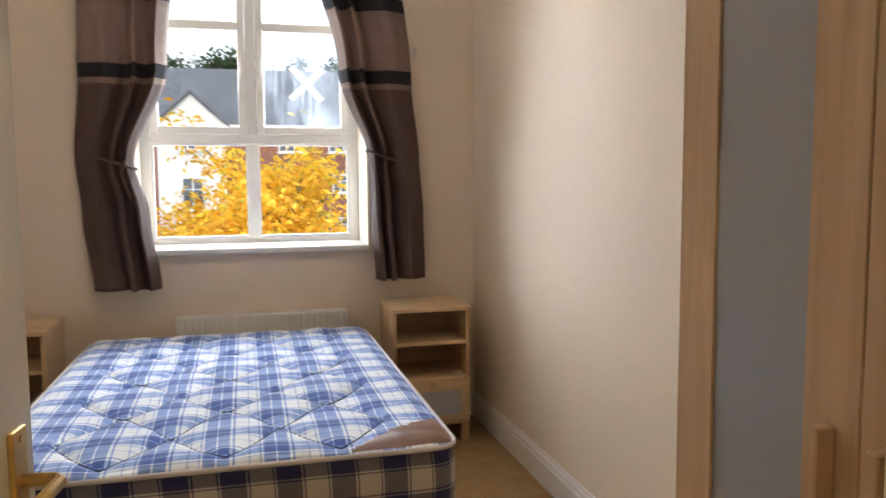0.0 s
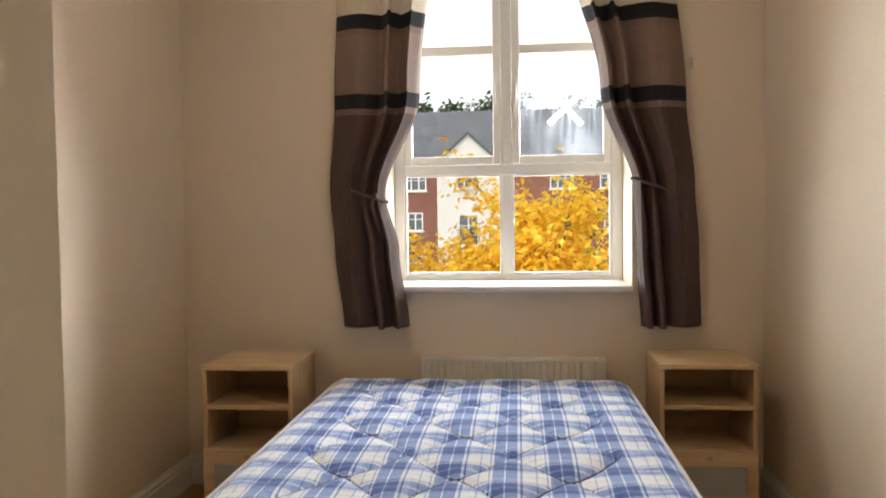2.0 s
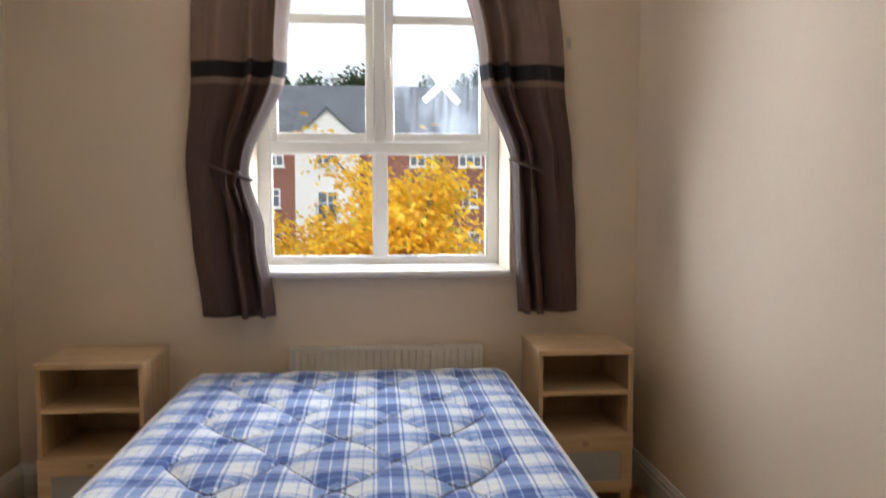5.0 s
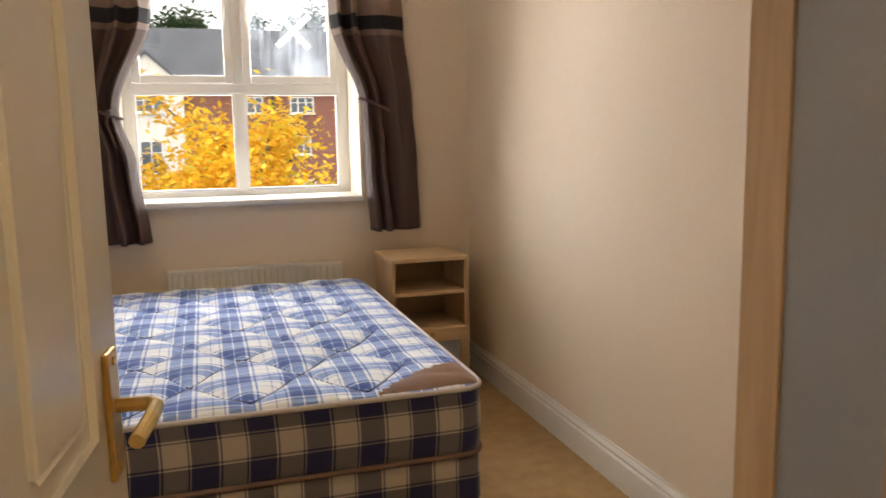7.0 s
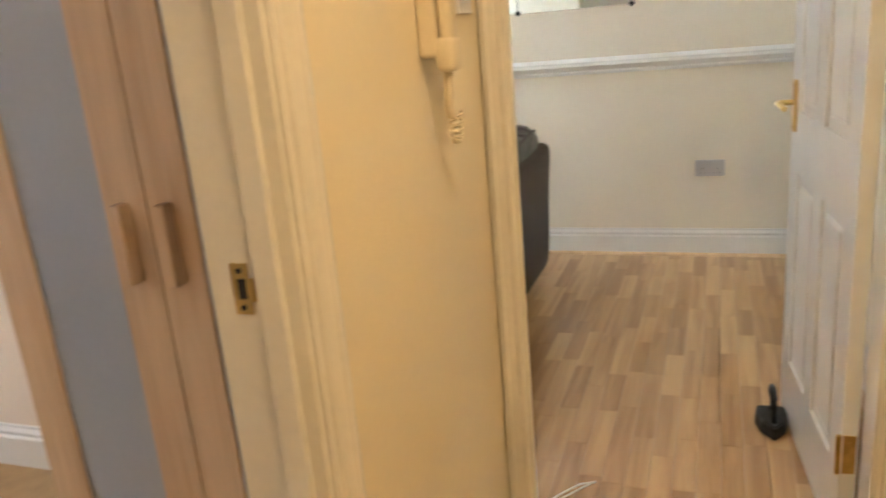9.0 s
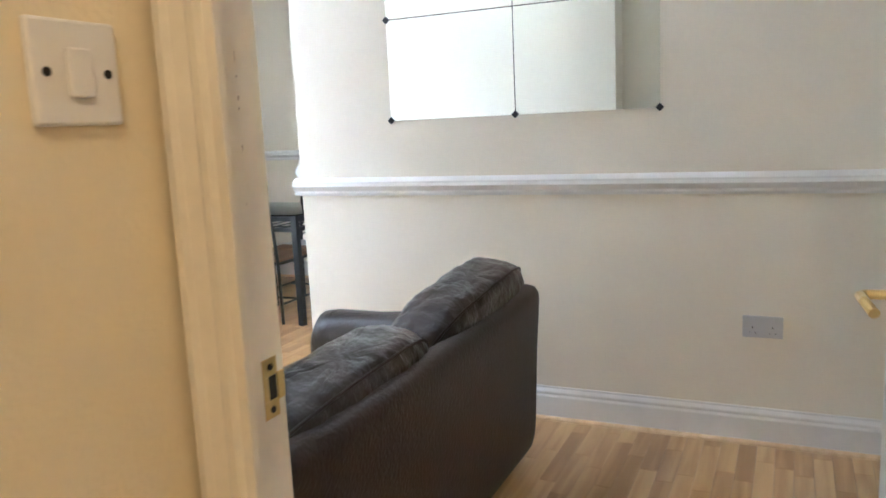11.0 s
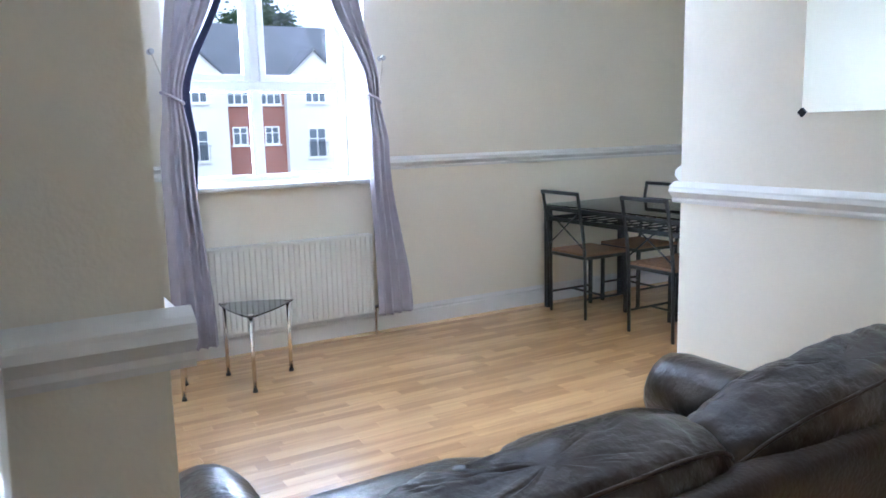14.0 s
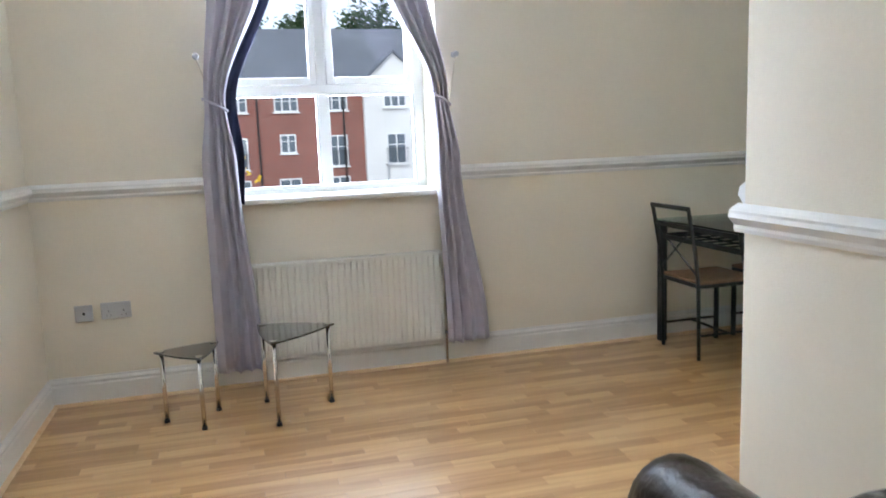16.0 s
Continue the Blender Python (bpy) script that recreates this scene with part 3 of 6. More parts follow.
def window(name, x0, x1, label, misted):
    """A white plastic window: two opening lights with a glazing bar over two fixed lights."""
    y0, y1 = FRAME_Y, FRAME_Y + 0.06
    c = (x0 + x1) / 2
    wd = thing(name, (c, y0, SILL), label, "window", "", "structure")
    o = Vector((c, y0, SILL))

    def fr(nm, *rects, mt=UPVC, bev=0.004, par=None, lab=""):
        bm = bmesh.new()
        for a, b in rects:
            box(bm, Vector(a) - o, Vector(b) - o, bev, 2)
        return part(nm, bm, mt, par or wd, lab)
    t0, t1 = 1.585, 1.635
    fr("window_frame", ((x0, y0, SILL - 0.02), (x0 + 0.055, y1, HEAD)), ((x1 - 0.055, y0, SILL - 0.02), (x1, y1, HEAD)),
       ((x0 + 0.055, y0, HEAD - 0.05), (x1 - 0.055, y1, HEAD)), ((x0 + 0.055, y0, SILL - 0.02), (x1 - 0.055, y1, SILL + 0.03)),
       ((x0 + 0.055, y0, t0), (x1 - 0.055, y1, t1)), ((c - 0.027, y0 + 0.002, SILL + 0.03), (c + 0.027, y1 - 0.002, t0)),
       ((c - 0.027, y0 + 0.002, t1), (c + 0.027, y1 - 0.002, HEAD - 0.05)))
    for s in (-1, 1):
        xa, xb = (x0 + 0.058, c - 0.029) if s < 0 else (c + 0.029, x1 - 0.058)
        za, zb = t1 + 0.003, HEAD - 0.053
        k = 0.042
        sash = fr("casement", ((xa, y0 - 0.012, za), (xa + k, y1 - 0.012, zb)), ((xb - k, y0 - 0.012, za), (xb, y1 - 0.012, zb)),
                  ((xa + k, y0 - 0.012, za), (xb - k, y1 - 0.012, za + k)), ((xa + k, y0 - 0.012, zb - k), (xb - k, y1 - 0.012, zb)),
                  ((xa + k, y0 - 0.006, 2.215), (xb - k, y1 - 0.018, 2.265)), bev=0.006)
        for z2, z3 in ((za + k, 2.215), (2.265, zb - k)):
            g = fr("pane", ((xa + k, y0 + 0.02, z2), (xb - k, y0 + 0.03, z3)), mt=MIST if misted and s > 0 and z3 < 2.3 else CLEAR, bev=0, par=sash,
                   lab="window glass")
            g.visible_shadow = False
        bm = bmesh.new()
        for zh in (1.98, 2.55):
            xh = (xb - 0.021) if s < 0 else (xa + 0.021)
            box(bm, Vector((xh - 0.008, y0 - 0.02, zh - 0.03)) - o, Vector((xh + 0.008, y0 - 0.012, zh + 0.03)) - o, 0.003)
            box(bm, Vector((xh - 0.006, y0 - 0.035, zh - 0.01)) - o, Vector((xh + 0.006, y0 - 0.02, zh + 0.075)) - o, 0.004)
        part("handle", bm, UPVC, sash, "white casement handle")
        xv = (xa + xb) / 2
        fr("trickle_vent", ((xv - 0.15, y0 - 0.012, HEAD - 0.036), (xv + 0.15, y0 - 0.001, HEAD - 0.014)), bev=0.004, lab="white slotted trickle vent")
        xa, xb = (x0 + 0.055, c - 0.027) if s < 0 else (c + 0.027, x1 - 0.055)
        fr("glazing_bead", ((xa, y0 + 0.006, SILL + 0.03), (xa + 0.012, y1 - 0.02, t0)), ((xb - 0.012, y0 + 0.006, SILL + 0.03), (xb, y1 - 0.02, t0)),
           ((xa + 0.012, y0 + 0.006, SILL + 0.03), (xb - 0.012, y1 - 0.02, SILL + 0.042)), ((xa + 0.012, y0 + 0.006, t0 - 0.012), (xb - 0.012, y1 - 0.02, t0)), bev=0.003)
        g = fr("pane", ((xa + 0.012, y0 + 0.02, SILL + 0.042), (xb - 0.012, y0 + 0.03, t0 - 0.012)), mt=CLEAR, bev=0, lab="clear window glass")
        g.visible_shadow = False
    fr("window_sill", ((x0 - 0.0, W - 0.05, SILL - 0.03), (x1 + 0.0, y0 - 0.001, SILL)), mt=GLOSS, bev=0.008)
    return wd


window("window_1", *WIN[0], "white plastic bedroom window, closed, one pane misted", True)
window("window_2", *WIN[1], "white plastic living room window, closed, six lights", False)
structure("trim", boxes(((WIN[0][0], W - 0.001, HEAD - 0.004), (WIN[0][1], FRAME_Y, HEAD + 0.001))), GLOSS, "white painted window head lining", "moulding")

# ---- bedroom things ----


def lever_handle(bm, x, y, z, out, toward):
    """Door handle on a back plate, standing off the leaf along y by out, lever pointing along x by toward."""
    box(bm, (x - 0.021, y, z - 0.075), (x + 0.021, y + out * 0.008, z + 0.075), 0.003)
    path_tube(bm, [(x, y, z + 0.01), (x, y + out * 0.045, z + 0.01), (x + toward * 0.012, y + out * 0.054, z + 0.01), (x + toward * 0.06, y + out * 0.056, z + 0.012),
                   (x + toward * 0.105, y + out * 0.05, z + 0.004)], 0.0085, 10)
    for dz in (-0.062, 0.062):
        tube(bm, (x, y + out * 0.008, z + dz), (x, y + out * 0.0105, z + dz), 0.005, 8)


def panel_door(name, at, rz, width, label, flip):
    """Six-panel moulded leaf, hinged at its origin, running along +x."""
    d = thing(name, at, label, "door", "", "structure", rz)
    h, th = 1.985, 0.035
    bm = bmesh.new()
    rails = ((0.0, 0.20), (0.80, 0.98), (1.55, 1.64), (1.87, h))
    st = 0.105
    mid = 0.09
    c = width / 2
    for a, b in ((0, st), (c - mid / 2, c + mid / 2), (width - st, width)):
        box(bm, (a, 0, 0.008), (b, th, h + 0.008))
    for a, b in rails:
        box(bm, (st, 0, a + 0.008), (c - mid / 2, th, b + 0.008))
        box(bm, (c + mid / 2, 0, a + 0.008), (width - st, th, b + 0.008))
    part("leaf", bm, GLOSS, d)
    for (z0, z1) in ((0.20, 0.80), (0.98, 1.55), (1.64, 1.87)):
        for x0, x1 in ((st, c - mid / 2), (c + mid / 2, width - st)):
            bm = bmesh.new()
            box(bm, (x0, 0.009, z0 + 0.008), (x1, th - 0.009, z1 + 0.008))
            for y0, y1 in ((0.003, 0.012), (th - 0.012, th - 0.003)):
                box(bm, (x0 + 0.03, y0, z0 + 0.038), (x1 - 0.03, y1, z1 - 0.022), 0.0085, 1)
            part("panel", bm, GLOSS, d)
    bm = bmesh.new()
    lever_handle(bm, width - 0.055, 0.0, 1.0, -1, -1)
    part("door_handle", bm, BRASS, d, "polished brass lever handle")
    bm = bmesh.new()
    lever_handle(bm, width - 0.055, th, 1.0, 1, -1)
    part("door_handle", bm, BRASS, d, "polished brass lever handle")
    bm = bmesh.new()
    box(bm, (width, 0.006, 0.94), (width + 0.0015, th - 0.006, 1.06), 0)
    box(bm, (width, 0.011, 0.985), (width + 0.009, th - 0.011, 1.012), 0.003)
    part("latch", bm, BRASS, d, "brass door latch")
    for z in (0.22, 1.70):
        bm = bmesh.new()
        box(bm, (-0.0015, 0.004, z), (0.0, th - 0.004, z + 0.1), 0)
        tube(bm, (0.0, -0.006 if not flip else th + 0.006, z), (0.0, -0.006 if not flip else th + 0.006, z + 0.1), 0.006, 10)
        for dz in (0.02, 0.05, 0.08):
            tube(bm, (-0.0028, th / 2, z + dz), (-0.0014, th / 2, z + dz), 0.004, 8)
        part("hinge", bm, BRASS, d, "tarnished brass butt hinge")
    return d


panel_door("door_1", (J1L + 0.01, 0.605, 0), 83.3, 0.73, "white gloss six-panel bedroom door, standing open", False)
panel_door("door_2", (LX + 0.012, J2R + 0.005, 0), 5.5, 0.745, "white gloss six-panel living room door, standing open", True)


def strike_plate(name, at, axis, label):
    s = thing(name, at, label, "strike plate")
    bm = bmesh.new()
    if axis == 'x':
        for r in (((0, -0.014, -0.035), (-0.002, 0.012, -0.014)), ((0, -0.014, 0.014), (-0.002, 0.012, 0.035)), ((0, 0.004, -0.014), (-0.002, 0.012, 0.014)), ((-0.001, -0.022, -0.016), (-0.004, -0.010, 0.016))):
            box(bm, *r, bevel=0.0006, seg=1)
    else:
        for r in (((-0.014, 0, -0.035), (0.012, -0.002, -0.014)), ((-0.014, 0, 0.014), (0.012, -0.002, 0.035)), ((-0.014, 0, -0.014), (-0.004, -0.002, 0.014)), ((0.010, -0.001, -0.016), (0.022, -0.004, 0.016))):
            box(bm, *r, bevel=0.0006, seg=1)
    part("plate", bm, BRASS, s)
    bm = bmesh.new()
    if axis == 'x':
        box(bm, (0, -0.010, -0.014), (-0.0012, 0.004, 0.014))
    else:
        box(bm, (-0.004, 0, -0.014), (0.010, -0.0012, 0.014))
    part("slot", bm, DARK, s, "dark latch slot")
    for z in (-0.025, 0.025):
        bm = bmesh.new()
        if axis == 'x':
            tube(bm, (-0.0018, -0.001, z), (-0.0034, -0.001, z), 0.004, 10)
        else:
            tube(bm, (-0.001, -0.0018, z), (-0.001, -0.0034, z), 0.004, 10)
        part("screw", bm, DARK, s, "dark screw head")
    return s


strike_plate("strike_plate", (J1R, HY + 0.085, 1.005), 'x', "worn brass strike plate on the bedroom door lining")
strike_plate("strike_plate", (LX - 0.025, J2L, 1.03), 'y', "worn brass strike plate on the living room door lining")
chip_rnd = random.Random(5)
for cz, cw, ch in ((1.392, 0.0012, 0.011), (1.373, 0.0035, 0.003), (1.351, 0.0042, 0.0045), (1.34, 0.003, 0.004), (1.299, 0.001, 0.010), (1.24, 0.001, 0.003)):
    bm = bmesh.new()
    bmesh.ops.create_icosphere(bm, subdivisions=2, radius=1)
    for v in bm.verts:
        k = chip_rnd.uniform(0.6, 1.25)
        v.co = Vector((LX - 0.038 + v.co.x * cw * 0.55 * k + v.co.z * cw * 0.25, J2L - 0.0003 + v.co.y * 0.0007, cz + v.co.z * ch * 0.6 * k))
    tagged(part("paint_chip", bm, C_STRIPE), "brown chip in the gloss paint of the door lining", "paint chip", "chips in the door lining")

# mattress on a divan
BDX0, BDX1, BDY0, BDY1, BZ = -0.79, 0.535, 2.375, 4.24, 0.615


def stitch_line(u, k, s):
    """Place along the length of one wavy row of stitches."""
    w = math.sin((u - 0.13) / 0.74 * 3 * math.pi)
    return 0.15 + k * 0.235 + s * 0.118 * (0.4 * w + 0.6 * math.asin(w) * 2 / math.pi)


def quilt(u, v):
    """Depth of the stitched quilting at u along the width and v along the length, both 0 to 1."""
    best = 1.0
    if 0.13 < u < 0.87:
        for k in range(4):
            for s in (-1, 1):
                best = min(best, abs(v - stitch_line(u, k, s)) * 1.6)
    best = min(best, math.hypot(max(0.0, abs(u - 0.5) - 0.37) * 1.3, 0) + 0.05 if not 0.10 < u < 0.90 else 1.0)
    return math.exp(-(best / 0.012) ** 2) * 0.010 + math.exp(-(best / 0.045) ** 2) * 0.010


def lumps(x, y):
    return 0.008 * noise.noise(Vector((x * 4, y * 4, 3))) + 0.005 * noise.noise(Vector((x * 11, y * 11, 7)))


def divan():
    m = thing("mattress", ((BDX0 + BDX1) / 2, BDY0, 0.385), "quilted mattress with blue and white checked ticking, bare", "mattress")
    w, l, h = BDX1 - BDX0, BDY1 - BDY0, BZ - 0.385
    bm = bmesh.new()
    nx, ny = 110, 150
    grid = []
    for j in range(ny + 1):
        row = []
        for i in range(nx + 1):
            u, v = i / nx, j / ny
            edge = min(u * w, (1 - u) * w, v * l, (1 - v) * l)
            drop = 0.022 * (1 - min(1, edge / 0.07)) ** 2
            x, y = (u - 0.5) * w, v * l
            rc = 0.07
            cx, cy = max(abs(x) - (w / 2 - rc), 0), max(abs(y - l / 2) - (l / 2 - rc), 0)
            d = math.hypot(cx, cy)
            if d > rc:
                x = math.copysign(w / 2 - rc + cx * rc / d, x)
                y = l / 2 + math.copysign(l / 2 - rc + cy * rc / d, y - l / 2)
            lump = lumps(x, y)
            side = math.exp(-((min(u, 1 - u) - 0.07) / 0.05) ** 2) * 0.006 * noise.noise(Vector((x * 6, y * 24, 1)))
            row.append(bm.verts.new((x, y, h - drop - quilt(u, v) + lump + side)))
        grid.append(row)
    for j in range(ny):
        for i in range(nx):
            f = bm.faces.new((grid[j][i], grid[j][i + 1], grid[j + 1][i + 1], grid[j + 1][i]))
            px, py = (i / nx - 0.5) * w, j / ny * l
            if py < 0.24 * (px - (w / 2 - 0.34)) / 0.34 and py > 0.012:
                f.material_index = 1
    part("quilted_top", bm, [PLAID_T, BADGE], m, "blue and white checked quilted cover", True)
    for k in range(4):
        for s in (-1, 1):
            pts = []
            for i in range(61):
                u = 0.13 + 0.74 * i / 60
                x, y = (u - 0.5) * w, stitch_line(u, k, s) * l
                pts.append((x, y, h - 0.0165 + lumps(x, y)))
            part("stitching", path_tube(bmesh.new(), pts, 0.0026, 5), STITCH, m, "dark quilting stitches", True)

    def rounded(bm, z0, z1, inset, rc=0.07, bulge=0.0):
        rings = []
        steps = 6
        for k in range(steps + 1):
            f = k / steps
            b = bulge * math.sin(math.pi * f) - inset
            ring = []
            for sx, sy, a0 in ((1, 1, 0), (-1, 1, 90), (-1, -1, 180), (1, -1, 270)):
                for q in range(7):
                    a = radians(a0 + q * 15)
                    ring.append(bm.verts.new((sx * (w / 2 - rc) + (rc + b) * math.cos(a), l / 2 + sy * (l / 2 - rc) + (rc + b) * math.sin(a), z0 + (z1 - z0) * f)))
            rings.append(ring)
        n = len(rings[0])
        for r, s in zip(rings, rings[1:]):
            for k in range(n):
                bm.faces.new((r[k], r[(k + 1) % n], s[(k + 1) % n], s[k]))
        bm.faces.new(rings[0][::-1])
        bm.faces.new(rings[-1])
    bm = bmesh.new()
    rounded(bm, 0.005, h - 0.028, 0.0, bulge=0.006)
    part("border", bm, PLAID_S, m, "navy, brown and cream checked border", True)

    def piping(z):
        pts = []
        rc = 0.07
        for sx, sy, a0 in ((1, 1, 0), (-1, 1, 90), (-1, -1, 180), (1, -1, 270)):
            for q in range(7):
                a = radians(a0 + q * 15)
                pts.append((sx * (w / 2 - rc) + (rc + 0.002) * math.cos(a), l / 2 + sy * (l / 2 - rc) + (rc + 0.002) * math.sin(a), z))
        pts.append(pts[0])
        return path_tube(bmesh.new(), pts, 0.008, 8)
    part("piping", piping(h - 0.024), PIPING, m, "pale tape piping", True)
    # lower piping takes a dark colour for the shade between mattress and base
    part("piping", piping(0.008), C_STRIPE, m, "piping coloured dark for the shaded gap above the base", True)
    for k in range(9):
        bm = bmesh.new()
        f = k / 8
        box(bm, (-0.006, -0.012, 0), (0.006, 0.012, 0.003), 0.001, 1, m=pose(w / 2 - 0.27 + 0.14 * f, 0.03 + 0.05 * f, h - 0.014 + 0.006 * f, 0, 0, 20))
        part("lettering_bar", bm, C_STRIPE, m, "unreadable pale stitched lettering")

    b = thing("divan_base", ((BDX0 + BDX1) / 2, BDY0, 0.0), "divan bed base in navy and brown checked fabric", "bed base")
    bm = bmesh.new()
    rounded(bm, 0.045, 0.38, 0.006, 0.04)
    part("body", bm, PLAID_S, b, "", True)
    for x in (-w / 2 + 0.06, w / 2 - 0.06):
        for y in (0.09, l - 0.09):
            bm = bmesh.new()
            tube(bm, (x - 0.012, y - 0.02, 0.0225), (x + 0.012, y - 0.02, 0.0225), 0.0225, 16)
            tube(bm, (x, y - 0.01, 0.03), (x, y, 0.06), 0.008, 8)
            part("castor", bm, BLACK, b, "black castor wheel")


divan()


def bedside(at, label):
    """Open bedside cabinet: two shelves over a glass-fronted drawer, on short legs. Front faces -y."""
    c = thing("bedside_cabinet", at, label, "cabinet", "pair of bedside cabinets")
    w, d, h, t = 0.415, 0.385, 0.715, 0.018
    part("top", boxes(((-w / 2, 0, h - 0.022), (w / 2, d, h)), bevel=0.002), OAKX, c)
    for x0, x1 in ((-w / 2 + 0.004, -w / 2 + 0.004 + t), (w / 2 - 0.004 - t, w / 2 - 0.004)):
        part("side_panel", boxes(((x0, 0.006, 0.10), (x1, d, h - 0.022)), bevel=0.0015), OAK, c)
    part("back_panel", boxes(((-w / 2 + 0.02, d - 0.012, 0.10), (w / 2 - 0.02, d - 0.004, h - 0.022))), OAKI, c)
    for z in (0.535, 0.345, 0.105):
        part("shelf", boxes(((-w / 2 + 0.022, 0.01, z - 0.018), (w / 2 - 0.022, d - 0.012, z)), bevel=0.0015), OAKX, c)
    dr = part("drawer", boxes(((-w / 2 + 0.006, -0.012, 0.275), (w / 2 - 0.006, 0.006, 0.342)), ((-w / 2 + 0.006, -0.012, 0.108), (w / 2 - 0.006, 0.006, 0.145)),
              ((-w / 2 + 0.006, -0.012, 0.145), (-w / 2 + 0.055, 0.006, 0.275)), ((w / 2 - 0.055, -0.012, 0.145), (w / 2 - 0.006, 0.006, 0.275)), bevel=0.0015), OAKX, c)
    part("drawer_panel", boxes(((-w / 2 + 0.055, -0.005, 0.145), (w / 2 - 0.055, 0.001, 0.275))), FROST, dr, "frosted grey glass drawer front")
    part("handle", boxes(((-0.012, -0.014, 0.302), (0.012, -0.0115, 0.322)), bevel=0.001), OAKI, dr)
    for x in (-w / 2 + 0.025, w / 2 - 0.025):
        for y in (0.03, d - 0.03):
            part("leg", boxes(((x - 0.02, y - 0.02, 0), (x + 0.02, y + 0.02, 0.104)), bevel=0.002), OAK, c)
    return c


bedside((0.865, 4.05, 0), "pale oak bedside cabinet beside the bed, shelves empty")
bedside((-1.137, 3.95, 0), "pale oak bedside cabinet by the west wall, shelves empty")


def radiator(at, w, h, ribs, label):
    """Pressed-steel panel radiator, its face towards -y, back at y = 0."""
    r = thing("radiator", at, label, "radiator")
    bm = bmesh.new()
    p = w / ribs
    prof = []
    for k in range(ribs):
        x0 = -w / 2 + k * p
        prof += [(x0, -0.062), (x0 + p * 0.28, -0.062), (x0 + p * 0.40, -0.050), (x0 + p * 0.60, -0.050), (x0 + p * 0.72, -0.062)]
    prof.append((w / 2, -0.062))
    z0, z1 = 0.035, h - 0.045
    lo = [bm.verts.new((x, y, z0)) for x, y in prof]
    hi = [bm.verts.new((x, y, z1)) for x, y in prof]
    for k in range(len(prof) - 1):
        bm.faces.new((lo[k], lo[k + 1], hi[k + 1], hi[k]))
    bottom = [bm.verts.new((x, -0.062, 0)) for x, y in prof]
    top = [bm.verts.new((x, -0.062, h - 0.01)) for x, y in prof]
    for k in range(len(prof) - 1):
        bm.faces.new((bottom[k], bottom[k + 1], lo[k + 1], lo[k]))
        bm.faces.new((hi[k], hi[k + 1], top[k + 1], top[k]))
    box(bm, (-w / 2, -0.046, 0.001), (w / 2, -0.040, h - 0.012))
    part("front_panel", bm, RADP, r)
    part("back_panel", boxes(((-w / 2, -0.018, 0.01), (w / 2, -0.006, h - 0.012)), bevel=0.002), RADP, r)
    bm = bmesh.new()
    box(bm, (-w / 2 - 0.004, -0.066, h - 0.016), (w / 2 + 0.004, -0.058, h), 0.002)
    box(bm, (-w / 2 - 0.004, -0.014, h - 0.016), (w / 2 + 0.004, -0.006, h), 0.002)
    for k in range(int(w / 0.022)):
        x = -w / 2 + 0.011 + k * 0.022
        box(bm, (x - 0.003, -0.060, h - 0.006), (x + 0.003, -0.012, h - 0.002))
    part("top_grille", bm, RADP, r, "white slotted top grille")
    for x in (-w / 2, w / 2):
        part("side_panel", boxes(((x - 0.004, -0.064, 0.0), (x + 0.004, -0.006, h - 0.004)), bevel=0.002), RADP, r)
    bm = bmesh.new()
    tube(bm, (w / 2 + 0.02, -0.035, 0.02), (w / 2 + 0.02, -0.035, -at[2] + 0.001), 0.008, 10)
    tube(bm, (w / 2, -0.035, 0.03), (w / 2 + 0.04, -0.035, 0.03), 0.012, 10)
    tube(bm, (w / 2 + 0.04, -0.035, 0.03), (w / 2 + 0.07, -0.035, 0.03), 0.018, 12)
    part("valve", bm, CHROME, r, "chrome valve and pipe")
    for x in (-w / 3, w / 3):
        part("bracket", boxes(((x - 0.015, -0.008, 0.05), (x + 0.015, 0.0, h - 0.05))), RADP, r)
    return r


radiator((0.026, W, 0.16), 0.885, 0.51, 27, "white panel radiator behind the bed head")
radiator((2.855, W, 0.155), 1.12, 0.515, 33, "white ribbed panel radiator under the living room window")


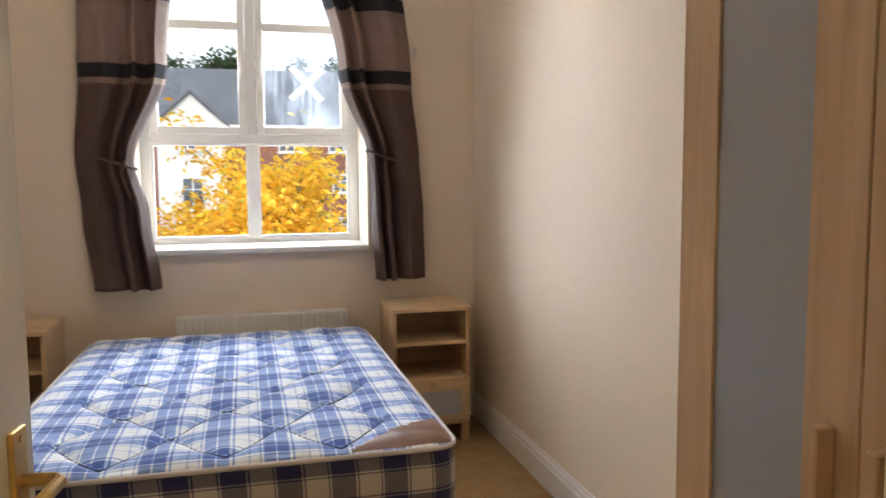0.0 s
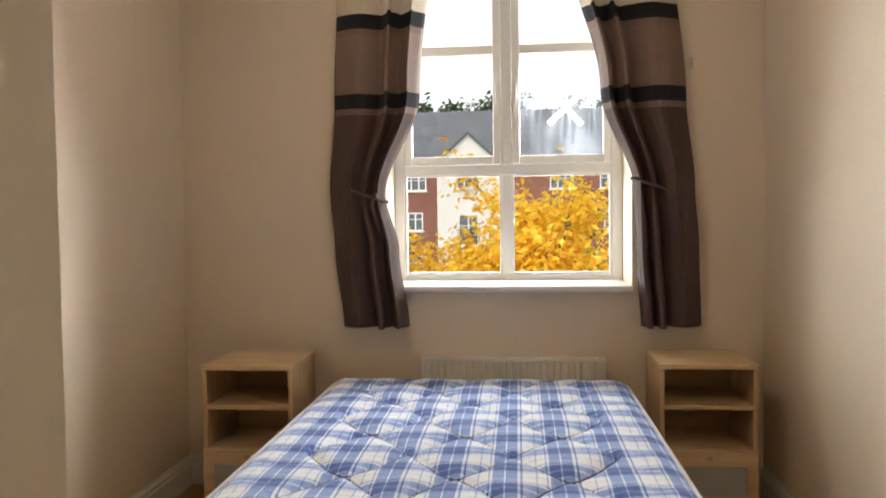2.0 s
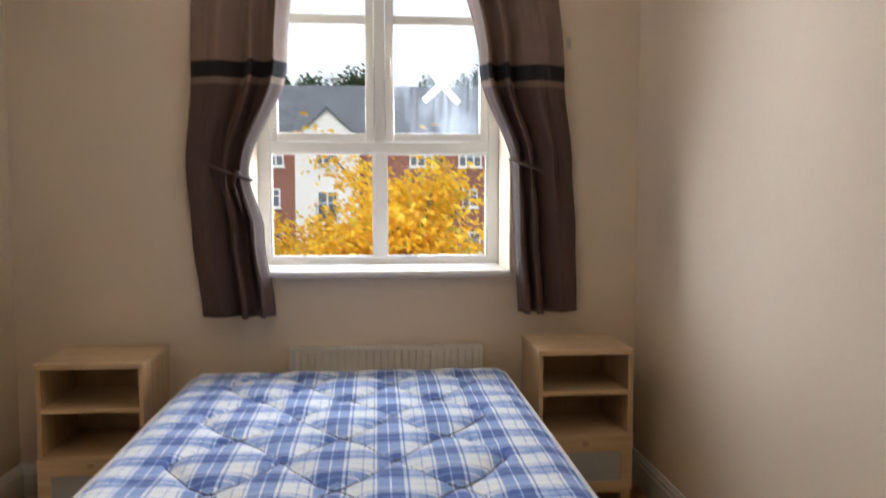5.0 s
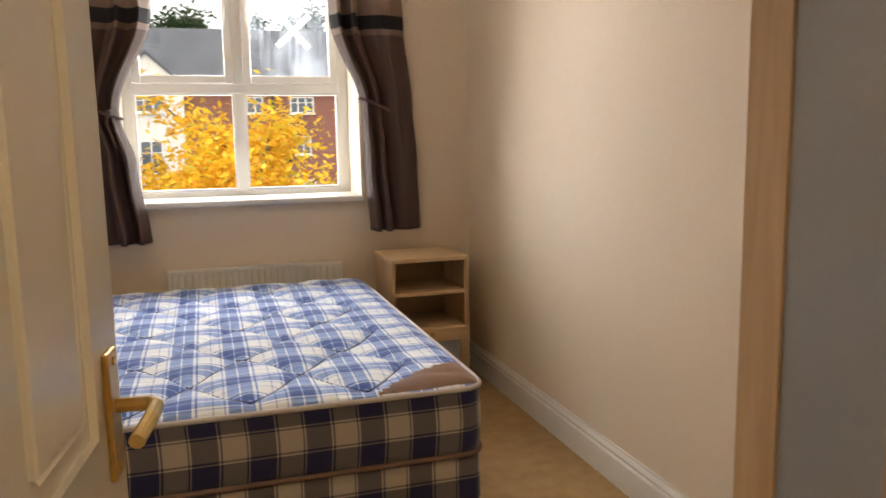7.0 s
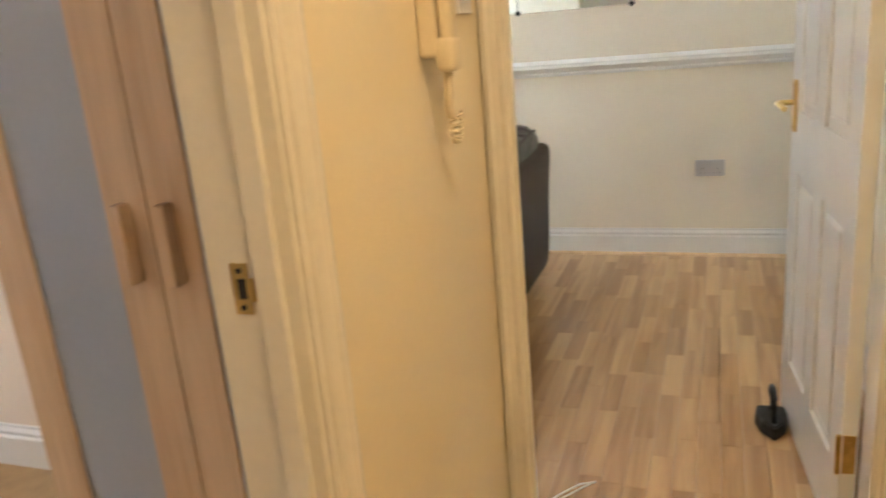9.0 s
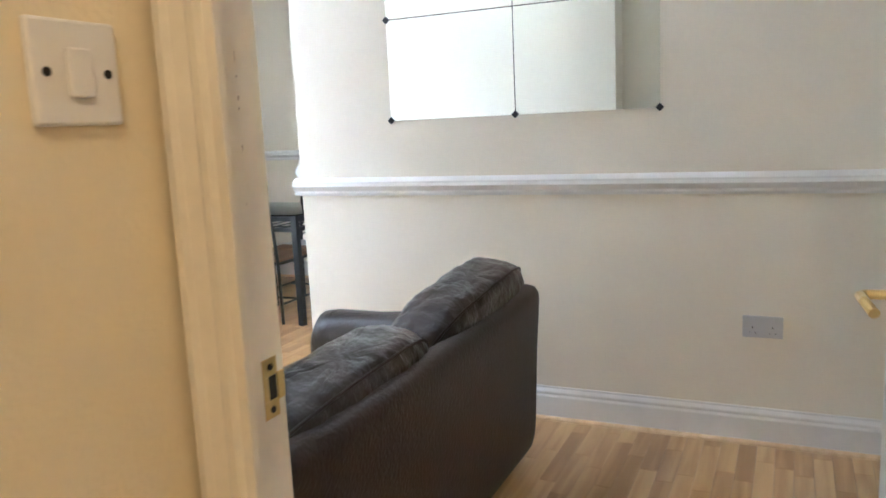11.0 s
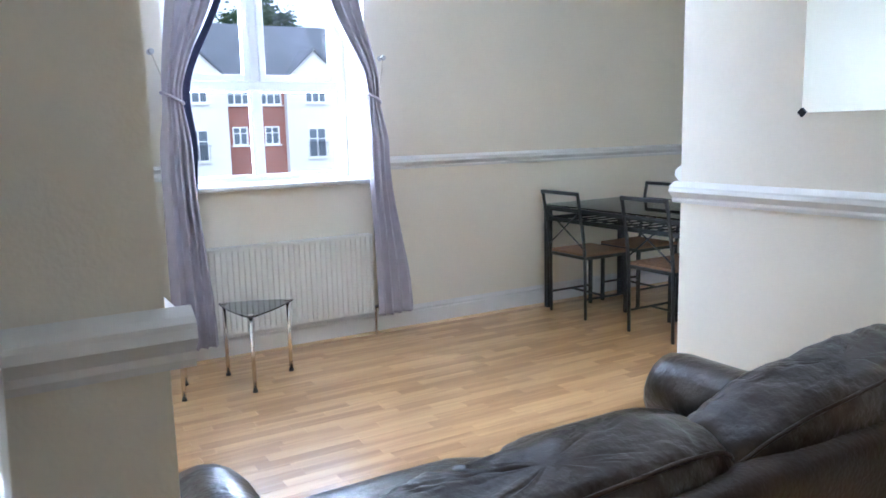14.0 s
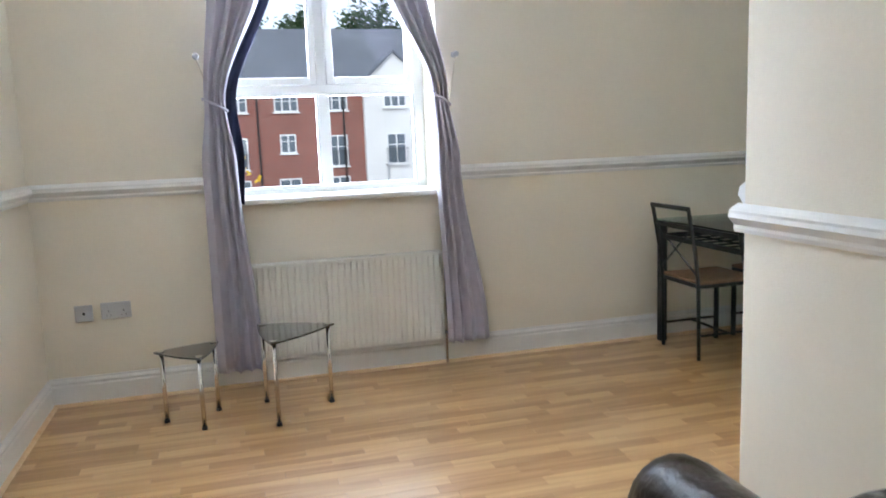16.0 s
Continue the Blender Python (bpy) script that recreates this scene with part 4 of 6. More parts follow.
def wardrobe():
    y0, y1, c, x0, x1, h = 0.67, 1.52, 1.085, 0.722, 1.205, 1.95
    wd = thing("wardrobe", (x0, c, 0), "pale oak two-door wardrobe with frosted glass panels, closed", "wardrobe")
    o = Vector((x0, c, 0))

    def bx(nm, *r, mt=OAK, par=None, lab="", bev=0.0015):
        bm = bmesh.new()
        for a, b in r:
            box(bm, Vector(a) - o, Vector(b) - o, bev, 1)
        return part(nm, bm, mt, par or wd, lab)
    bx("side_panel", ((x0 + 0.02, y1 - 0.018, 0), (x1, y1, h)))
    bx("side_panel", ((x0 + 0.02, y0, 0), (x1, y0 + 0.018, h)))
    bx("top", ((x0 + 0.02, y0 + 0.018, h - 0.018), (x1, y1 - 0.018, h)))
    bx("back_panel", ((x1 - 0.006, y0 + 0.018, 0.06), (x1 - 0.002, y1 - 0.018, h - 0.018)), mt=OAKI)
    bx("plinth", ((x0 + 0.03, y0 + 0.018, 0), (x0 + 0.045, y1 - 0.018, 0.06)))
    for a, b, hs in ((c + 0.0015, y1, 1), (y0, c - 0.0015, -1)):
        st = 0.105
        dr = bx("door", ((x0, a, 0.045), (x0 + 0.019, a + st, h - 0.002)), ((x0, b - st, 0.045), (x0 + 0.019, b, h - 0.002)),
                ((x0, a + st, 0.045), (x0 + 0.019, b - st, 0.165)), ((x0, a + st, h - 0.12), (x0 + 0.019, b - st, h - 0.002)))
        bx("glass_panel", ((x0 + 0.006, a + st, 0.165), (x0 + 0.011, b - st, h - 0.12)), mt=FROSTW, par=dr, lab="frosted blue-grey glass panel", bev=0)
        yh = a + 0.051 if hs > 0 else b - 0.051
        bx("handle", ((x0 - 0.032, yh - 0.011, 0.865), (x0, yh + 0.011, 1.03)), par=dr, mt=OAK, bev=0.003)
    return wd


wardrobe()


def curtain(name, label, edges, z_top, z_bot, y, pleats, mats, bands, group, amp=0.03, parent=None, gather=None, seed=0, folds=None):
    """A hanging curtain. edges(z) gives its two sides; bands are (z below which, material)."""
    th = thing(name, (0, y, z_top), label, "curtain", group)
    nu, rows = 72, 90
    bm = bmesh.new()
    zs = sorted(set([z_top + (z_bot - z_top) * k / rows for k in range(rows + 1)] + [b[0] for b in bands if z_bot < b[0] < z_top]), reverse=True)
    grid = []
    for z in zs:
        a, b = edges(z)
        g = gather(z) if gather else 1.0
        row = []
        for i in range(nu + 1):
            u = i / nu
            ph = u * pleats * 2 * math.pi + 0.5 * math.sin(z * 2.1 + seed)
            wob = amp * g * (math.sin(ph) + 0.35 * math.sin(ph * 1.7 + z * 1.3 + seed))
            slip = 0.15 * amp * g * math.sin(ph * 2 + 1)
            if folds:
                # rolls of cloth between sharp valleys, drifting a little on their way down
                sway = 0.035 * math.sin(z * 2.3 + seed) * math.sin(math.pi * u)
                uu = min(0.9999, max(0.0, u + sway))
                for f0, f1, deep in folds:
                    if f0 <= uu < f1:
                        k = (uu - f0) / (f1 - f0)
                        wob = -amp * g * deep * math.sin(math.pi * k) ** 0.75
                        slip = 0.25 * amp * g * deep * math.sin(2 * math.pi * k)
                wob += 0.006 * noise.noise(Vector((u * 7, z * 2.2, seed))) + 0.003 * noise.noise(Vector((u * 22, z * 6, seed)))
            row.append(bm.verts.new((a + (b - a) * u + slip, wob, z - z_top)))
        grid.append(row)
    for j in range(len(zs) - 1):
        zc = (zs[j] + zs[j + 1]) / 2
        mi = 0
        for bz, bi in bands:
            if zc < bz:
                mi = bi
        for i in range(nu):
            f = bm.faces.new((grid[j][i], grid[j + 1][i], grid[j + 1][i + 1], grid[j][i + 1]))
            f.material_index = mi
    ob = part("fabric", bm, mats, th, "", True)
    so = ob.modifiers.new("thickness", 'SOLIDIFY')
    so.thickness = 0.003
    return th


def lerp(z, pts):
    """Value at height z along (z, value) pairs given from the top down."""
    for (za, a), (zb, b) in zip(pts, pts[1:]):
        if z >= zb:
            f = (za - z) / (za - zb)
            f = f * f * (3 - 2 * f)
            return a + (b - a) * f
    return pts[-1][1]


BANDS = [(3.2, 0), (2.725, 3), (2.655, 4), (2.625, 0), (2.335, 3), (2.265, 4), (2.235, 1), (1.955, 3), (1.885, 4), (1.855, 2)]
MATS = [C_CREAM, C_TAUPE, C_BROWN, C_BLACK, C_STRIPE]
CY = 4.375


def bed_left(z):
    return (lerp(z, [(3.06, -0.75), (2.7, -0.80), (1.9, -0.83), (1.5, -0.86), (1.2, -0.84), (0.82, -0.80)]),
            lerp(z, [(3.06, -0.34), (2.7, -0.345), (1.95, -0.41), (1.47, -0.585), (1.2, -0.52), (0.82, -0.475)]))


def bed_right(z):
    return (lerp(z, [(3.06, 0.235), (2.7, 0.28), (1.95, 0.45), (1.47, 0.605), (1.2, 0.61), (0.82, 0.635)]),
            lerp(z, [(3.06, 0.75), (2.7, 0.77), (1.9, 0.845), (1.5, 0.885), (1.2, 0.905), (0.82, 0.915)]))


def rod_and_ties():
    r = thing("curtain_rod", (0, CY, 3.02), "black metal curtain rod with finials", "curtain rod")
    bm = tube(bmesh.new(), (-0.86, 0, 0), (0.95, 0, 0), 0.0095, 12)
    part("rod", bm, BLACK, r)
    for x, s in ((-0.86, -1), (0.95, 1)):
        bm = bmesh.new()
        tube(bm, (x, 0, 0), (x + s * 0.012, 0, 0), 0.016, 12)
        tube(bm, (x + s * 0.012, 0, 0), (x + s * 0.035, 0, 0), 0.02, 12, 0.006)
        tube(bm, (x + s * 0.035, 0, 0), (x + s * 0.075, 0, 0), 0.012, 12, 0.002)
        for a in range(4):
            an = a * math.pi / 2 + 0.4
            path_tube(bm, [(x + s * 0.03, 0, 0), (x + s * 0.045, 0.018 * math.cos(an), 0.018 * math.sin(an)), (x + s * 0.068, 0.012 * math.cos(an), 0.012 * math.sin(an))], 0.003, 6)
        part("finial", bm, BLACK, r, "black spiked finial")
    for x in (-0.80, 0.0, 0.90):
        bm = bmesh.new()
        tube(bm, (x, 0, 0), (x, W - CY, 0), 0.006, 8)
        tube(bm, (x, W - CY - 0.006, 0), (x, W - CY, 0), 0.011, 14)
        part("bracket", bm, BLACK, r)
    for x in (-0.72, -0.585, -0.44, 0.27, 0.40, 0.56, 0.70):
        bm = bmesh.new()
        ring = [(x + 0.004, 0.022 * math.cos(k * math.pi / 8), 0.022 * math.sin(k * math.pi / 8)) for k in range(17)]
        path_tube(bm, ring, 0.0045, 6)
        part("eyelet", bm, CHROME, r, "chrome eyelet ring")


curtain("curtain", "cream to brown banded bedroom curtain tied back", bed_left, 3.043, 0.825, CY + 0.03, 2.7, MATS, BANDS, "bedroom curtains", 0.07,
        gather=lambda z: 1.0 - 0.45 * math.exp(-((z - 1.47) / 0.09) ** 2), seed=1,
        folds=((0.0, 0.52, 0.8), (0.52, 0.74, 1.5), (0.74, 1.0, 1.3)))
curtain("curtain", "cream to brown banded bedroom curtain draped aside", bed_right, 3.043, 0.83, CY + 0.03, 2.4, MATS, BANDS, "bedroom curtains", 0.07,
        gather=lambda z: 1.0 - 0.4 * math.exp(-((z - 1.47) / 0.09) ** 2), seed=4,
        folds=((0.0, 0.2, 1.4), (0.2, 0.4, 1.5), (0.4, 1.0, 0.9)))
rod_and_ties()


def tie(name, x0, x1, z, y, mt, label, tail):
    t = thing(name, (0, y, z), label, "curtain tie", "curtain ties")
    c = (x0 + x1) / 2
    pts = []
    for k in range(25):
        a = 2 * math.pi * k / 24
        pts.append((c + (x1 - x0) / 2 * math.cos(a), 0.055 * math.sin(a), -0.03 * math.cos(a)))
    part("cord", path_tube(bmesh.new(), pts, 0.008, 8), mt, t)
    if tail:
        part("tail", path_tube(bmesh.new(), [(x1 - 0.05, -0.05, 0.0), (x1 - 0.065, -0.065, -0.05), (x1 - 0.045, -0.06, -0.12), (x1 - 0.03, -0.055, -0.17)], 0.006, 8), mt, t)
        bm = bmesh.new()
        bmesh.ops.create_icosphere(bm, subdivisions=2, radius=0.014, matrix=Matrix.Translation((x1 - 0.05, -0.055, 0)))
        part("knot", bm, mt, t)


tie("curtain_tie", -0.745, -0.572, 1.465, CY, C_BROWN, "dark brown cord tie round the curtain", True)
tie("curtain_tie", 0.59, 0.745, 1.50, CY, C_BROWN, "dark brown cord tie round the curtain", False)
# made-up hook shape in place of three small holes in the wall
h = thing("wall_holes_stand_in", (0.88, W, 2.075), "small hook shape standing in for three holes in the wall", "hook")
part("base", boxes(((-0.010, -0.003, -0.028), (0.010, 0, 0.028)), bevel=0.001), GREYP, h)
part("prong", path_tube(bmesh.new(), [(0, -0.003, -0.01), (0, -0.025, -0.012), (0, -0.03, 0.008)], 0.003, 6), BRASS, h)


def tape_cross():
    t = thing("tape_cross", (0.315, FRAME_Y + 0.0185, 1.93), "white masking tape cross stuck on the misted pane", "tape")
    for a in (-42, 47):
        bm = bmesh.new()
        box(bm, (-0.015, -0.001, -0.125), (0.015, 0.001, 0.125), m=pose(0, -0.0025 if a > 0 else 0, 0, 0, a, 0))
        part("strip", bm, TAPE, t)


tape_cross()


def pendant():
    p = thing("pendant_lamp", (-0.243, 3.0, 2.62), "pendant lamp of amber glass rods, lit", "lamp")
    part("ceiling_rose", tube(bmesh.new(), (0, 0, CEIL_Z - 2.62 - 0.03), (0, 0, CEIL_Z - 2.62), 0.04, 20, 0.05), WHITEP, p)
    part("cord", tube(bmesh.new(), (0, 0, 0.08), (0, 0, CEIL_Z - 2.62 - 0.03), 0.003, 8), WHITEP, p)
    bm = bmesh.new()
    tube(bm, (0, 0, 0.045), (0, 0, 0.055), 0.078, 28)
    tube(bm, (0, 0, 0.055), (0, 0, 0.09), 0.02, 14)
    part("gallery", bm, CHROME, p, "chrome top plate")
    for r, z0, z1, n in ((0.074, -0.11, 0.04, 26), (0.046, -0.15, 0.04, 16)):
        for k in range(n):
            a = 2 * math.pi * k / n
            bm = bmesh.new()
            tube(bm, (r * math.cos(a), r * math.sin(a), z0), (r * math.cos(a), r * math.sin(a), z1), 0.0048, 6)
            part("glass_rod", bm, AMBER, p)
    bm = bmesh.new()
    bmesh.ops.create_uvsphere(bm, u_segments=16, v_segments=10, radius=0.019, matrix=Matrix.Translation((0, 0, -0.155 + 0.10)) @ Matrix.Diagonal((1, 1, 1.6, 1)))
    part("bulb", bm, BULB, p, "glowing warm bulb", True)


pendant()

# ---- living room things ----


def blob(bm, c, s, rz=0.0, rx=0.0, power=0.45, lump=0.006, seed=0, nu=40, nv=22, crease=0.0, ry=0.0):
    """A stuffed cushion: a superellipsoid with soft lumps."""
    m = Matrix.Translation(c) @ Euler((rx, ry, rz)).to_matrix().to_4x4()

    def sp(a):
        return math.copysign(abs(a) ** power, a)
    rows = []
    for j in range(nv + 1):
        ph = -math.pi / 2 + math.pi * j / nv
        row = []
        for i in range(nu):
            th = 2 * math.pi * i / nu
            p = Vector((s[0] / 2 * sp(math.cos(ph)) * sp(math.cos(th)), s[1] / 2 * sp(math.cos(ph)) * sp(math.sin(th)), s[2] / 2 * sp(math.sin(ph))))
            p += p.normalized() * lump * (noise.noise(p * 9 + Vector((seed, 0, 0))) + 0.6 * noise.noise(p * 26 + Vector((seed, 4, 0))))
            if crease:
                # wrinkles that pull across the top, sharp in their valleys
                q = noise.noise(Vector((p.x * 16 + p.z * 9, p.y * 8, p.z * 5 + seed)))
                q2 = noise.noise(Vector((p.x * 34 - p.z * 16, p.y * 14, p.z * 9 + seed)))
                up = max(0.0, min(1.0, p.z / s[2] * 2 + 0.2))
                p -= p.normalized() * crease * up * (math.exp(-(q / 0.11) ** 2) + 0.5 * math.exp(-(q2 / 0.13) ** 2))
            row.append(bm.verts.new(m @ p))
        rows.append(row)
    for a, b in zip(rows, rows[1:]):
        for i in range(nu):
            try:
                bm.faces.new((a[i], a[(i + 1) % nu], b[(i + 1) % nu], b[i]))
            except ValueError:
                pass
    bmesh.ops.remove_doubles(bm, verts=bm.verts, dist=0.0005)
    return bm


def sofa():
    """Two-seat leather sofa, its back towards the door, facing the window."""
    x0, x1, yb, yf = 1.585, 3.33, 0.84, 1.76
    s = thing("sofa", ((x0 + x1) / 2, yb, 0), "dark brown leather two-seat sofa, creased, back to the door", "sofa")
    w = x1 - x0
    hw = w / 2
    # outer back shell, leaning, with a rising curve to its ends
    bm = bmesh.new()
    n = 28
    secs = []
    for k in range(n + 1):
        u = k / n
        x = (-hw + w * u) * 0.925
        top = 0.705 + 0.022 * (abs(u - 0.5) * 2) ** 6
        sec = [(0.03, 0.06), (0.0, 0.12), (-0.005, 0.35), (-0.02, top - 0.12), (-0.03, top - 0.03), (-0.015, top), (0.03, top + 0.008), (0.09, top - 0.02), (0.13, top - 0.15), (0.16, 0.35), (0.18, 0.06)]
        secs.append([bm.verts.new((x, y, z)) for y, z in sec])
    for a, b in zip(secs, secs[1:]):
        for i in range(len(a)):
            bm.faces.new((a[i], a[(i + 1) % len(a)], b[(i + 1) % len(a)], b[i]))
    bm.faces.new(secs[0])
    bm.faces.new(secs[-1][::-1])
    bmesh.ops.recalc_face_normals(bm, faces=bm.faces)
    ob = part("back_frame", bm, LEATHERB, s, "dark leather outer back", True)
    ob.modifiers.new("soft", 'SUBSURF').levels = 1
    part("base", boxes(((-hw + 0.05, 0.10, 0.06), (hw - 0.05, yf - yb - 0.06, 0.27)), bevel=0.03, seg=3), LEATHERB, s, "", True)
    for sx in (-1, 1):
        bm = bmesh.new()
        prof = []
        for k in range(15):
            a = radians(-50 + 280 * k / 14)
            prof.append((0.112 * math.cos(a), 0.472 + 0.108 * math.sin(a)))
        prof = [(0.085, 0.06)] + prof + [(-0.085, 0.06)]
        secs = []
        L = yf - yb
        for y, sc, dz in ((0.045, 0.84, 0.03), (0.06, 0.94, 0.033), (0.10, 0.99, 0.035), (0.16, 1.0, 0.035), (0.4, 1.0, 0.02), (0.65, 1.0, 0.0), (L - 0.07, 1.02, -0.004), (L - 0.02, 0.99, -0.006), (L, 0.88, -0.01)):
            secs.append([bm.verts.new((sx * (hw - 0.112) + px * sc, y, 0.06 + (pz - 0.06) * (1 + (sc - 1) * 0.4) + (dz if pz > 0.3 else 0))) for px, pz in prof])
        for a, b in zip(secs, secs[1:]):
            for i in range(len(a)):
                bm.faces.new((a[i], a[(i + 1) % len(a)], b[(i + 1) % len(a)], b[i]))
        bm.faces.new(secs[0])
        bm.faces.new(secs[-1][::-1])
        bmesh.ops.recalc_face_normals(bm, faces=bm.faces)
        part("arm", bm, LEATHER, s, "rolled dark leather arm", True)
        bm = bmesh.new()
        pts = [(sx * (hw - 0.112) + 0.115 * math.cos(radians(-40 + 260 * k / 20)), 0.40, 0.492 + 0.111 * math.sin(radians(-40 + 260 * k / 20))) for k in range(21)]
        path_tube(bm, pts, 0.0035, 6)
        part("seam", bm, LEATHERB, s, "stitched seam round the arm", True)
    iw = (w - 0.44) / 2
    for k in (-1, 1):
        bm = blob(bmesh.new(), (k * iw / 2, 0.58, 0.345), (iw + 0.01, 0.64, 0.22), power=0.35, lump=0.010, seed=k + 3)
        part("seat_cushion", bm, LEATHER, s, "creased dark leather seat cushion", True)
        cw, cz, ch = (0.85, 0.543, 0.485) if k < 0 else (0.87, 0.558, 0.53)
        at, size, lean, pw = ((-0.365, 0.165, cz) if k < 0 else (0.435, 0.165, cz)), (cw, 0.25, ch), radians(13), 0.52
        tilt = radians(-2.5 if k < 0 else -5)
        bm = blob(bmesh.new(), at, size, rx=lean, power=pw, lump=0.009, seed=k + 9, nu=120, nv=60, crease=0.0055, ry=tilt)
        c = part("back_cushion", bm, LEATHER, s, "plump creased dark leather back cushion", True)
        pts = []
        turn = Matrix.Translation(at) @ Euler((lean, tilt, 0)).to_matrix().to_4x4()
        for q in range(49):
            f = -0.93 + 1.86 * q / 48
            rest = 1 - abs(f) ** (2 / pw)
            z = size[2] / 2 * (rest * 0.80) ** (pw / 2)
            y = -size[1] / 2 * (rest * 0.20) ** (pw / 2) - 0.002
            pts.append(turn @ Vector((f * cw / 2, y, z + 0.004 * noise.noise(Vector((f * 5, k, 0))))))
        part("seam", path_tube(bmesh.new(), pts, 0.0045, 6), LEATHERB, c, "stitched seam", True)
    for x in (-hw + 0.12, hw - 0.12):
        for y in (0.12, yf - yb - 0.12):
            part("foot", tube(bmesh.new(), (x, y, 0), (x, y, 0.065), 0.028, 14, 0.022), BLACK, s)


sofa()


def mirror_tiles():
    m = thing("mirror_panel", (MX - 0.001, 1.06, 1.785), "four square-edged mirror tiles with black corner clips", "mirror")
    tw, thh = 0.597, 0.443
    for y in (-tw / 2 - 0.0015, tw / 2 + 0.0015):
        for z in (-thh / 2 - 0.0015, thh / 2 + 0.0015):
            bm = bmesh.new()
            box(bm, (-0.005, y - tw / 2, z - thh / 2), (-0.001, y + tw / 2, z + thh / 2), 0.0008, 1)
            part("mirror_tile", bm, MIRROR, m)
    bm = bmesh.new()
    box(bm, (-0.004, -tw - 0.004, -0.004), (0, tw + 0.004, 0.004))
    box(bm, (-0.004, -0.004, -thh), (0, 0.004, -0.004))
    box(bm, (-0.004, -0.004, 0.004), (0, 0.004, thh))
    part("joint", bm, DARK, m, "dark joint between the tiles")
    for y in (-tw, 0, tw):
        for z in (-thh, 0, thh):
            if y == 0 and z == 0:
                continue
            bm = bmesh.new()
            box(bm, (-0.012, -0.012, -0.012), (0, 0.012, 0.012), 0.003, 2, m=Matrix.Translation((0, y, z)) @ pose(0, 0, 0, 45, 0, 0))
            part("clip", bm, BLACK, m, "black plastic mirror clip")


mirror_tiles()


def dining_table():
    x0, x1, y0, y1, h = 4.79, 5.56, 2.99, 4.40, 0.765
    t = thing("dining_table", ((x0 + x1) / 2, (y0 + y1) / 2, 0), "black steel dining table with a clear glass top", "table")
    hx, hy = (x1 - x0) / 2, (y1 - y0) / 2
    g = part("glass_top", boxes(((-hx, -hy, h - 0.009), (hx, hy, h)), bevel=0.002), TOPGLASS, t, "clear greenish tempered glass top")
    g.visible_shadow = False
    for sx in (-1, 1):
        for sy in (-1, 1):
            part("leg", boxes(((sx * (hx - 0.025) - 0.022, sy * (hy - 0.025) - 0.022, 0), (sx * (hx - 0.025) + 0.022, sy * (hy - 0.025) + 0.022, h - 0.0095)), bevel=0.003), STEEL, t)
    for sx in (-1, 1):
        for z in (h - 0.03, h - 0.105):
            part("rail", boxes(((sx * (hx - 0.025) - 0.012, -hy + 0.047, z - 0.014), (sx * (hx - 0.025) + 0.012, hy - 0.047, z + 0.014)), bevel=0.002), STEEL, t)
    for sy in (-1, 1):
        for z in (h - 0.03, h - 0.105):
            part("rail", boxes(((-hx + 0.047, sy * (hy - 0.025) - 0.012, z - 0.014), (hx - 0.047, sy * (hy - 0.025) + 0.012, z + 0.014)), bevel=0.002), STEEL, t)
    for k in range(13):
        y = -hy + 0.1 + k * (2 * hy - 0.2) / 12
        part("shelf_rod", tube(bmesh.new(), (-hx + 0.037, y, h - 0.105), (hx - 0.037, y, h - 0.105), 0.005, 8), STEEL, t)
    for x in (-0.15, 0.15):
        part("shelf_rod", tube(bmesh.new(), (x, -hy + 0.037, h - 0.115), (x, hy - 0.037, h - 0.115), 0.005, 8), STEEL, t)


dining_table()


def dining_chair(at, rz, label):
    """Black steel chair with a woven seat and a crossed back; its back is at -x, facing +x."""
    c = thing("dining_chair", at, label, "chair", "chairs round the dining table", "", rz)
    w, d = 0.39, 0.40
    r = 0.0115
    for sy in (-1, 1):
        y = sy * (w / 2 - r)
        bm = path_tube(bmesh.new(), [(0.03, y, 0), (0.022, y, 0.44), (0.0, y, 0.62), (-0.045, y, 0.86), (-0.052, y, 0.875)], r, 8)
        part("back_leg", bm, STEEL, c, "", True)
        part("front_leg", boxes(((d - r, y - r, 0), (d + r, y + r, 0.43)), bevel=0.002), STEEL, c)
        part("stretcher", tube(bmesh.new(), (0.03, y, 0.14), (d, y, 0.14), 0.008, 8), STEEL, c)
    part("stretcher", tube(bmesh.new(), (d * 0.55, -w / 2 + r, 0.14), (d * 0.55, w / 2 - r, 0.14), 0.008, 8), STEEL, c)
    part("top_rail", boxes(((-0.058, -w / 2, 0.855), (-0.040, w / 2, 0.880)), bevel=0.004), STEEL, c)
    part("back_rail", tube(bmesh.new(), (-0.028, -w / 2 + r, 0.755), (-0.028, w / 2 - r, 0.755), 0.006, 8), STEEL, c)
    for sy in (-1, 1):
        part("cross_bar", tube(bmesh.new(), (0.012, sy * (w / 2 - r), 0.49), (-0.026, -sy * (w / 2 - r), 0.752), 0.0055, 8), STEEL, c)
    part("seat_frame", boxes(((0.02, -w / 2, 0.415), (0.04, w / 2, 0.437)), ((d - 0.01, -w / 2, 0.415), (d + 0.012, w / 2, 0.437)),
                             ((0.04, -w / 2, 0.415), (d - 0.01, -w / 2 + 0.02, 0.437)), ((0.04, w / 2 - 0.02, 0.415), (d - 0.01, w / 2, 0.437)), bevel=0.002), STEEL, c)
    bm = boxes(((0.025, -w / 2 - 0.004, 0.4372), (d + 0.012, w / 2 + 0.004, 0.456)), bevel=0.007, seg=3)
    part("seat", bm, RUSH, c, "woven brown rush seat")
    return c


